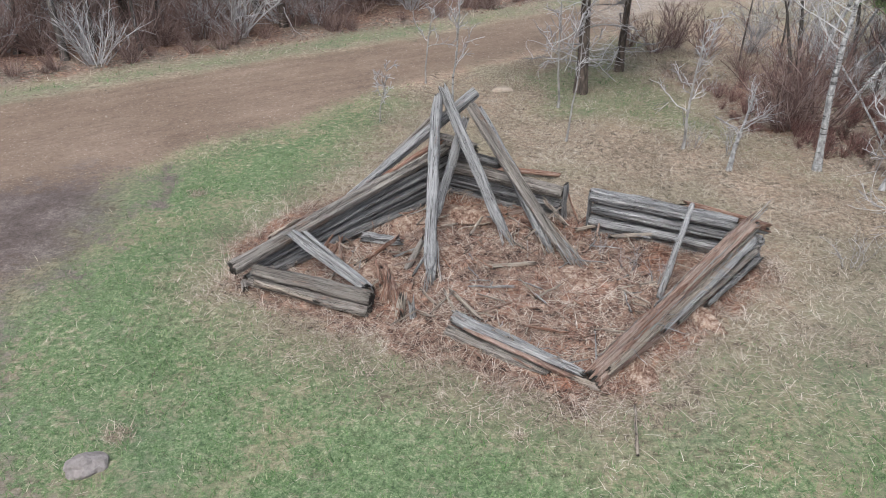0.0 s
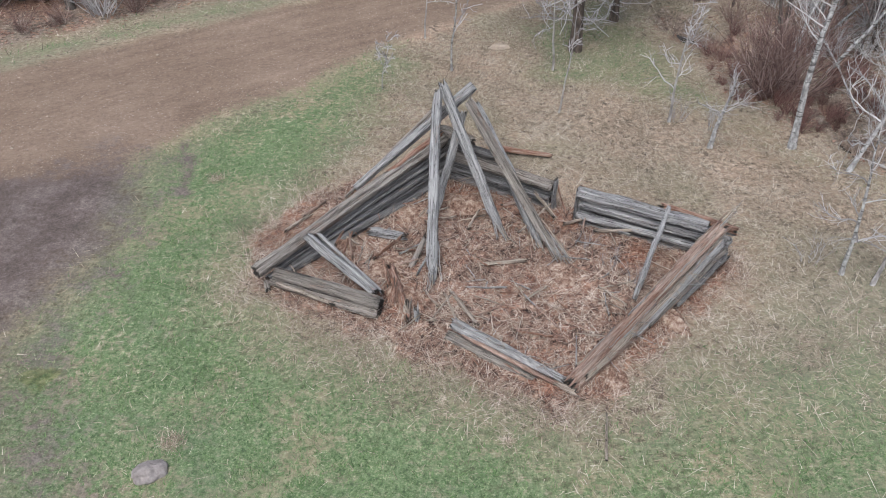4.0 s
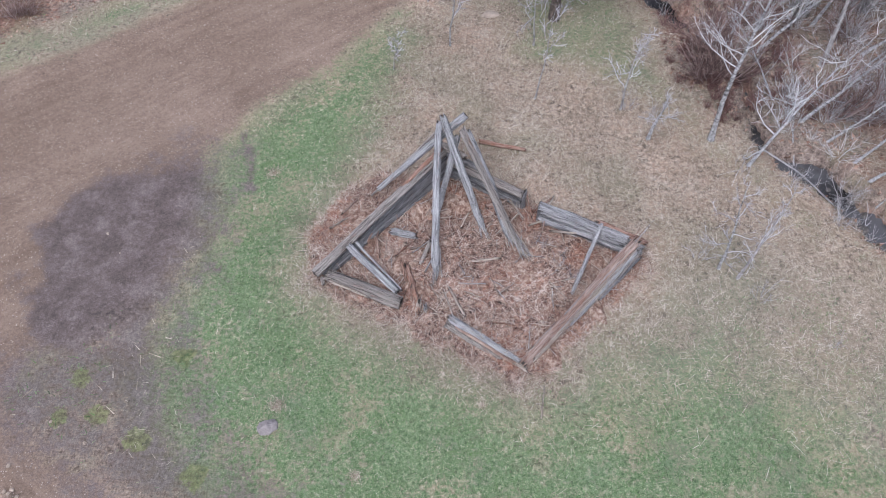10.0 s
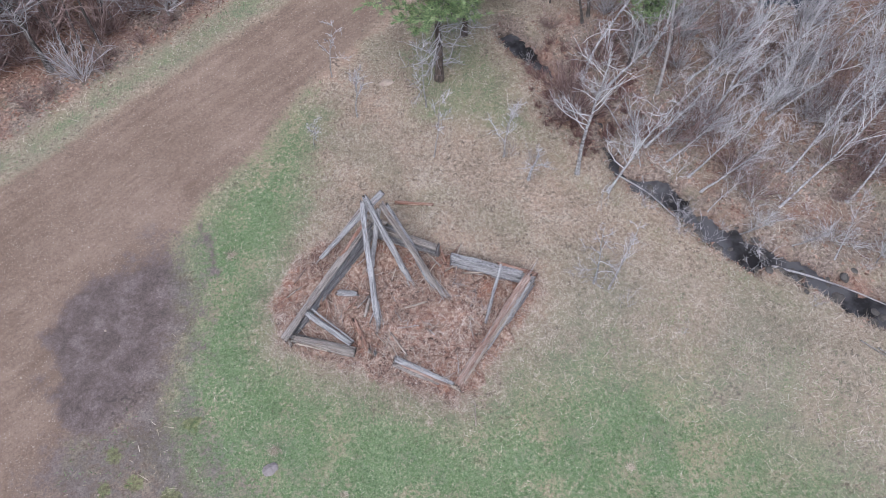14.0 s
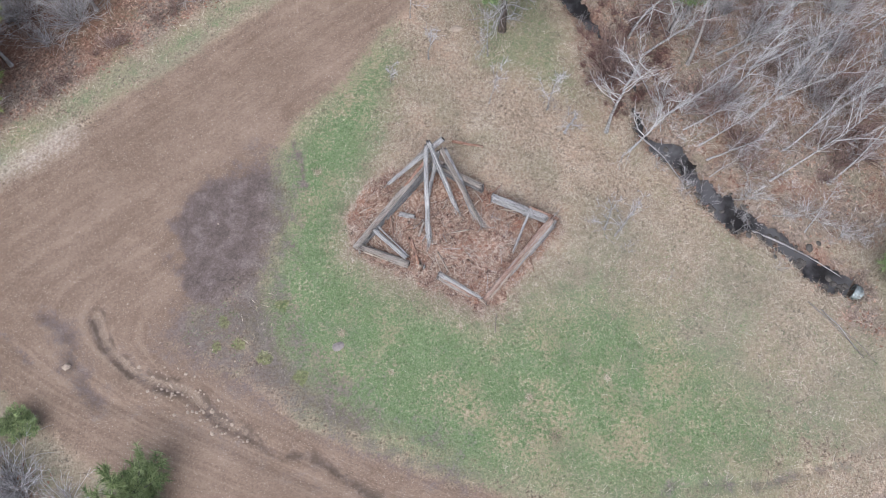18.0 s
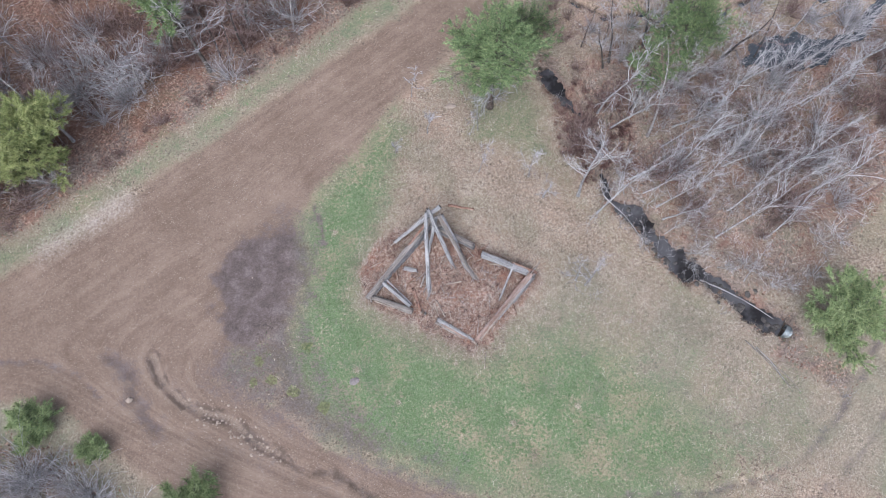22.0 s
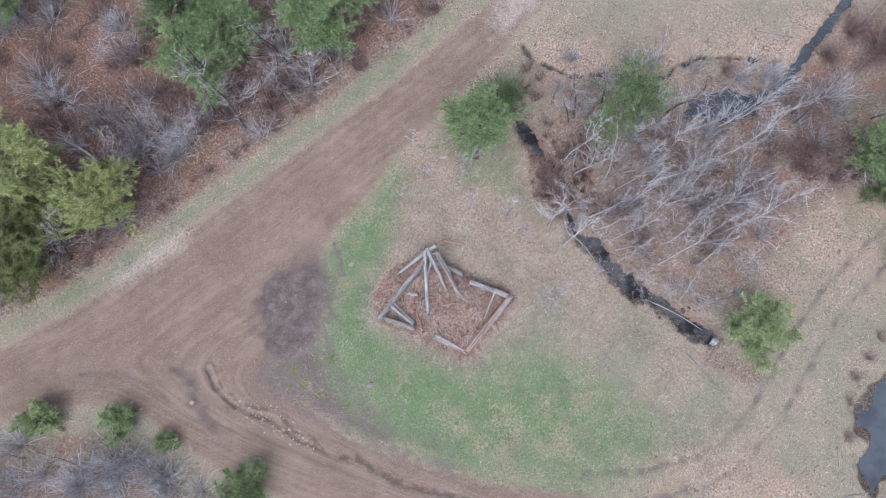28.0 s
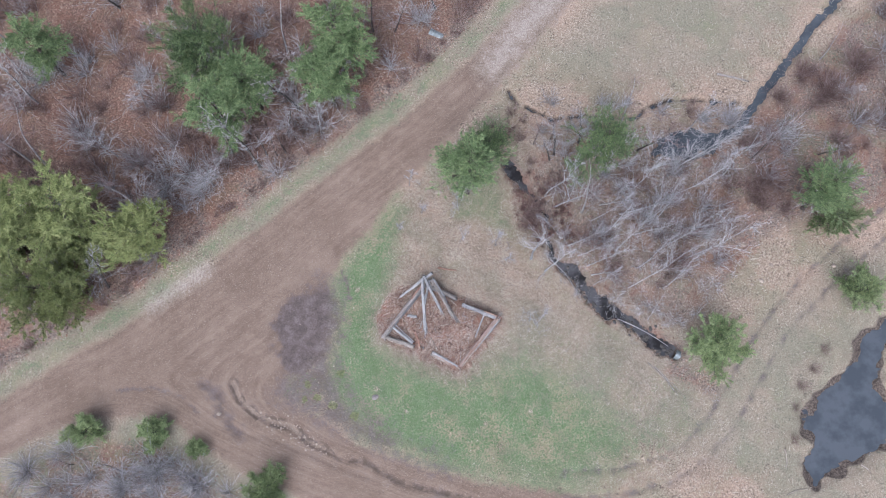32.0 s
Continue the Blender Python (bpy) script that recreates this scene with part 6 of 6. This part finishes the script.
def rock(x, y, sx, sy, sz, turn, seed, mat, label, group="", name="rock"):
    return thing(name, pose(x, y, ground_z(x, y) + 0.25 * sz, 0, 0, turn), label, "rock", group, me=rock_mesh(seed, sx, sy, sz, mat))


rock(-3.61, -3.60, 0.215, 0.14, 0.12, 20, 1, M_ROCK, "grey-pink boulder half sunk in the grass")
rock(1.25, 9.0, 0.24, 0.13, 0.10, 5, 2, M_PALEROCK, "flat pale stone in dry grass")
rock(-12.96, -3.79, 0.15, 0.12, 0.10, 30, 3, M_PALEROCK, "pale stone on the dirt road")
WET = [rock_mesh(40 + i, 0.13, 0.09, 0.08, M_WETROCK) for i in range(3)]
PEBBLES = [rock_mesh(20 + i, 0.12, 0.09, 0.07, M_PALEROCK) for i in range(5)]
rp = random.Random(5)
for i in range(80):
    line = GULLY[2:7]
    k = rp.randrange(len(line) - 1)
    s = rp.random()
    x = line[k][0] * (1 - s) + line[k + 1][0] * s + rp.gauss(0, 0.26)
    y = line[k][1] * (1 - s) + line[k + 1][1] * s + rp.gauss(0, 0.34)
    c = rp.uniform(0.2, 0.62) * (1.5 if i % 9 == 0 else 1)
    thing("stone", pose(x, y, ground_z(x, y) + 0.02 * c, 0, 0, rp.uniform(0, 360)) @ Matrix.Scale(c, 4), "loose tan stone in the washed-out rut", "stone", "stones in the rut", me=PEBBLES[i % 5])
for i in range(150):
    x, y = rp.uniform(-24, 0), rp.uniform(-9, 10)
    if inside(np.array([x]), np.array([y]), ROAD)[0] > 0.3:
        c = rp.uniform(0.15, 0.38)
        thing("stone", pose(x, y, ground_z(x, y) + 0.01, 0, 0, rp.uniform(0, 360)) @ Matrix.Scale(c, 4), "small pale stone on the dirt road", "stone", "stones on the road", me=PEBBLES[i % 5])
for i in range(9):
    x, y = 20 + rp.uniform(0, 6), 2.2 + rp.uniform(-1.6, 2.4)
    thing("stone", pose(x, y, ground_z(x, y) + 0.02, 0, 0, rp.uniform(0, 360)) @ Matrix.Scale(rp.uniform(0.7, 1.6), 4), "pale stone at the thicket edge", "stone", "stones by the trail", me=PEBBLES[i % 5])


def metal_material():
    g = Nodes("galvanised_steel")
    n = g.noise(g.coords("Object"), 6, 4)
    g.bsdf.inputs["Metallic"].default_value = 0.6
    return g.done(g.ramp(n, (0.3, (0.12, 0.13, 0.135)), (0.6, (0.30, 0.34, 0.35))), 0.5, n, 0.2)


M_STEEL = metal_material()


def pipe_mesh(length, radius):
    """A corrugated pipe along +x with a wall thickness."""
    n, rings, verts, faces = 24, 60, [], []
    for shell in (0, 1):
        for k in range(rings + 1):
            q = radius + 0.018 * math.sin(k * math.pi / 1.5) - 0.03 * shell
            for a in range(n):
                t = 2 * math.pi * a / n
                verts.append((length * k / rings, q * math.cos(t), q * math.sin(t)))
    half = n * (rings + 1)
    for shell in (0, 1):
        for k in range(rings):
            for a in range(n):
                b = (a + 1) % n
                i = shell * half + k * n
                f = (i + a, i + n + a, i + n + b, i + b)
                faces.append(f if shell else f[::-1])
    for ring in (0, rings):
        for a in range(n):
            b = (a + 1) % n
            f = (ring * n + a, ring * n + b, half + ring * n + b, half + ring * n + a)
            faces.append(f if ring else f[::-1])
    return mesh_of("pipe", verts, faces, [M_STEEL], smooth=True)


thing("culvert_pipe", pose(14.85, -2.5, -0.44, 0, 0, -36), "corrugated steel culvert pipe at the end of the brook", "culvert", me=pipe_mesh(2.4, 0.33))
thing("culvert_pipe", pose(1.6, 20.5, -0.1, 0, 6, -30), "short corrugated steel culvert pipe beside the woodland ditch", "culvert", me=pipe_mesh(1.0, 0.28))
log_between("fallen_log", (20.4, 15.7, 0.10), (22.4, 15.0, 0.10), 0.08, 0.06, 71, M_BROWN, None, "grey fallen log in the dry meadow", "log", jag=0.1)
log_between("fallen_branch", (11.6, -0.05, -0.22), (14.4, -2.0, -0.1), 0.045, 0.018, 72, M_GREY, None, "pale fallen trunk lying along the brook", "branch", bow=0.12, rough=2.0, jag=0.1)
log_between("fallen_branch", (7.9, 4.0, -0.1), (9.2, 2.0, 0.05), 0.03, 0.018, 73, M_GREY, None, "bare pale branch over the brook", "branch", bow=0.12)
for i, (p, q, r0, mat, label) in enumerate((
    ((13.0, -2.9, 0.05), (14.5, -5.0, 0.08), 0.03, M_BROWN, "long thin dead branch fallen in the dry grass"),
    ((13.4, -3.2, 0.04), (14.3, -4.7, 0.10), 0.022, M_GREY, "grey dead branch fallen beside another"),
    ((13.9, -3.9, 0.05), (14.9, -5.2, 0.06), 0.018, M_BROWN, "dead branch with bare twigs near the culvert"),
    ((20.3, -8.6, 0.06), (20.2, -9.7, 0.05), 0.05, M_PALE, "pale driftwood branch on the pond's shore"),
    ((20.0, -11.2, 0.05), (21.2, -11.0, 0.06), 0.035, M_PALE, "bleached branch lying in the pond's mud"),
    ((24.6, -9.9, 0.05), (25.1, -10.5, 0.06), 0.045, M_PALE, "short bleached log on the pond's shore"))):
    log_between("fallen_branch", p, q, r0, r0 * 0.5, 740 + i, mat, None, label, "branch", "fallen branches", bow=0.08, rough=1.6, jag=0.08)
rb = random.Random(91)
for i in range(46):
    k = rb.randrange(7, len(BROOK) - 1)
    s = rb.random()
    x, y = (BROOK[k][j] * (1 - s) + BROOK[k + 1][j] * s + rb.gauss(0, 0.27) for j in (0, 1))
    c = rb.uniform(0.5, 1.5)
    thing("stone", pose(x, y, max(ground_z(x, y), -0.5) + 0.02 * c, 0, 0, rb.uniform(0, 360)) @ Matrix.Scale(c, 4), "dark wet stone on the bank of the brook", "stone", "stones in the brook", me=WET[i % 3])
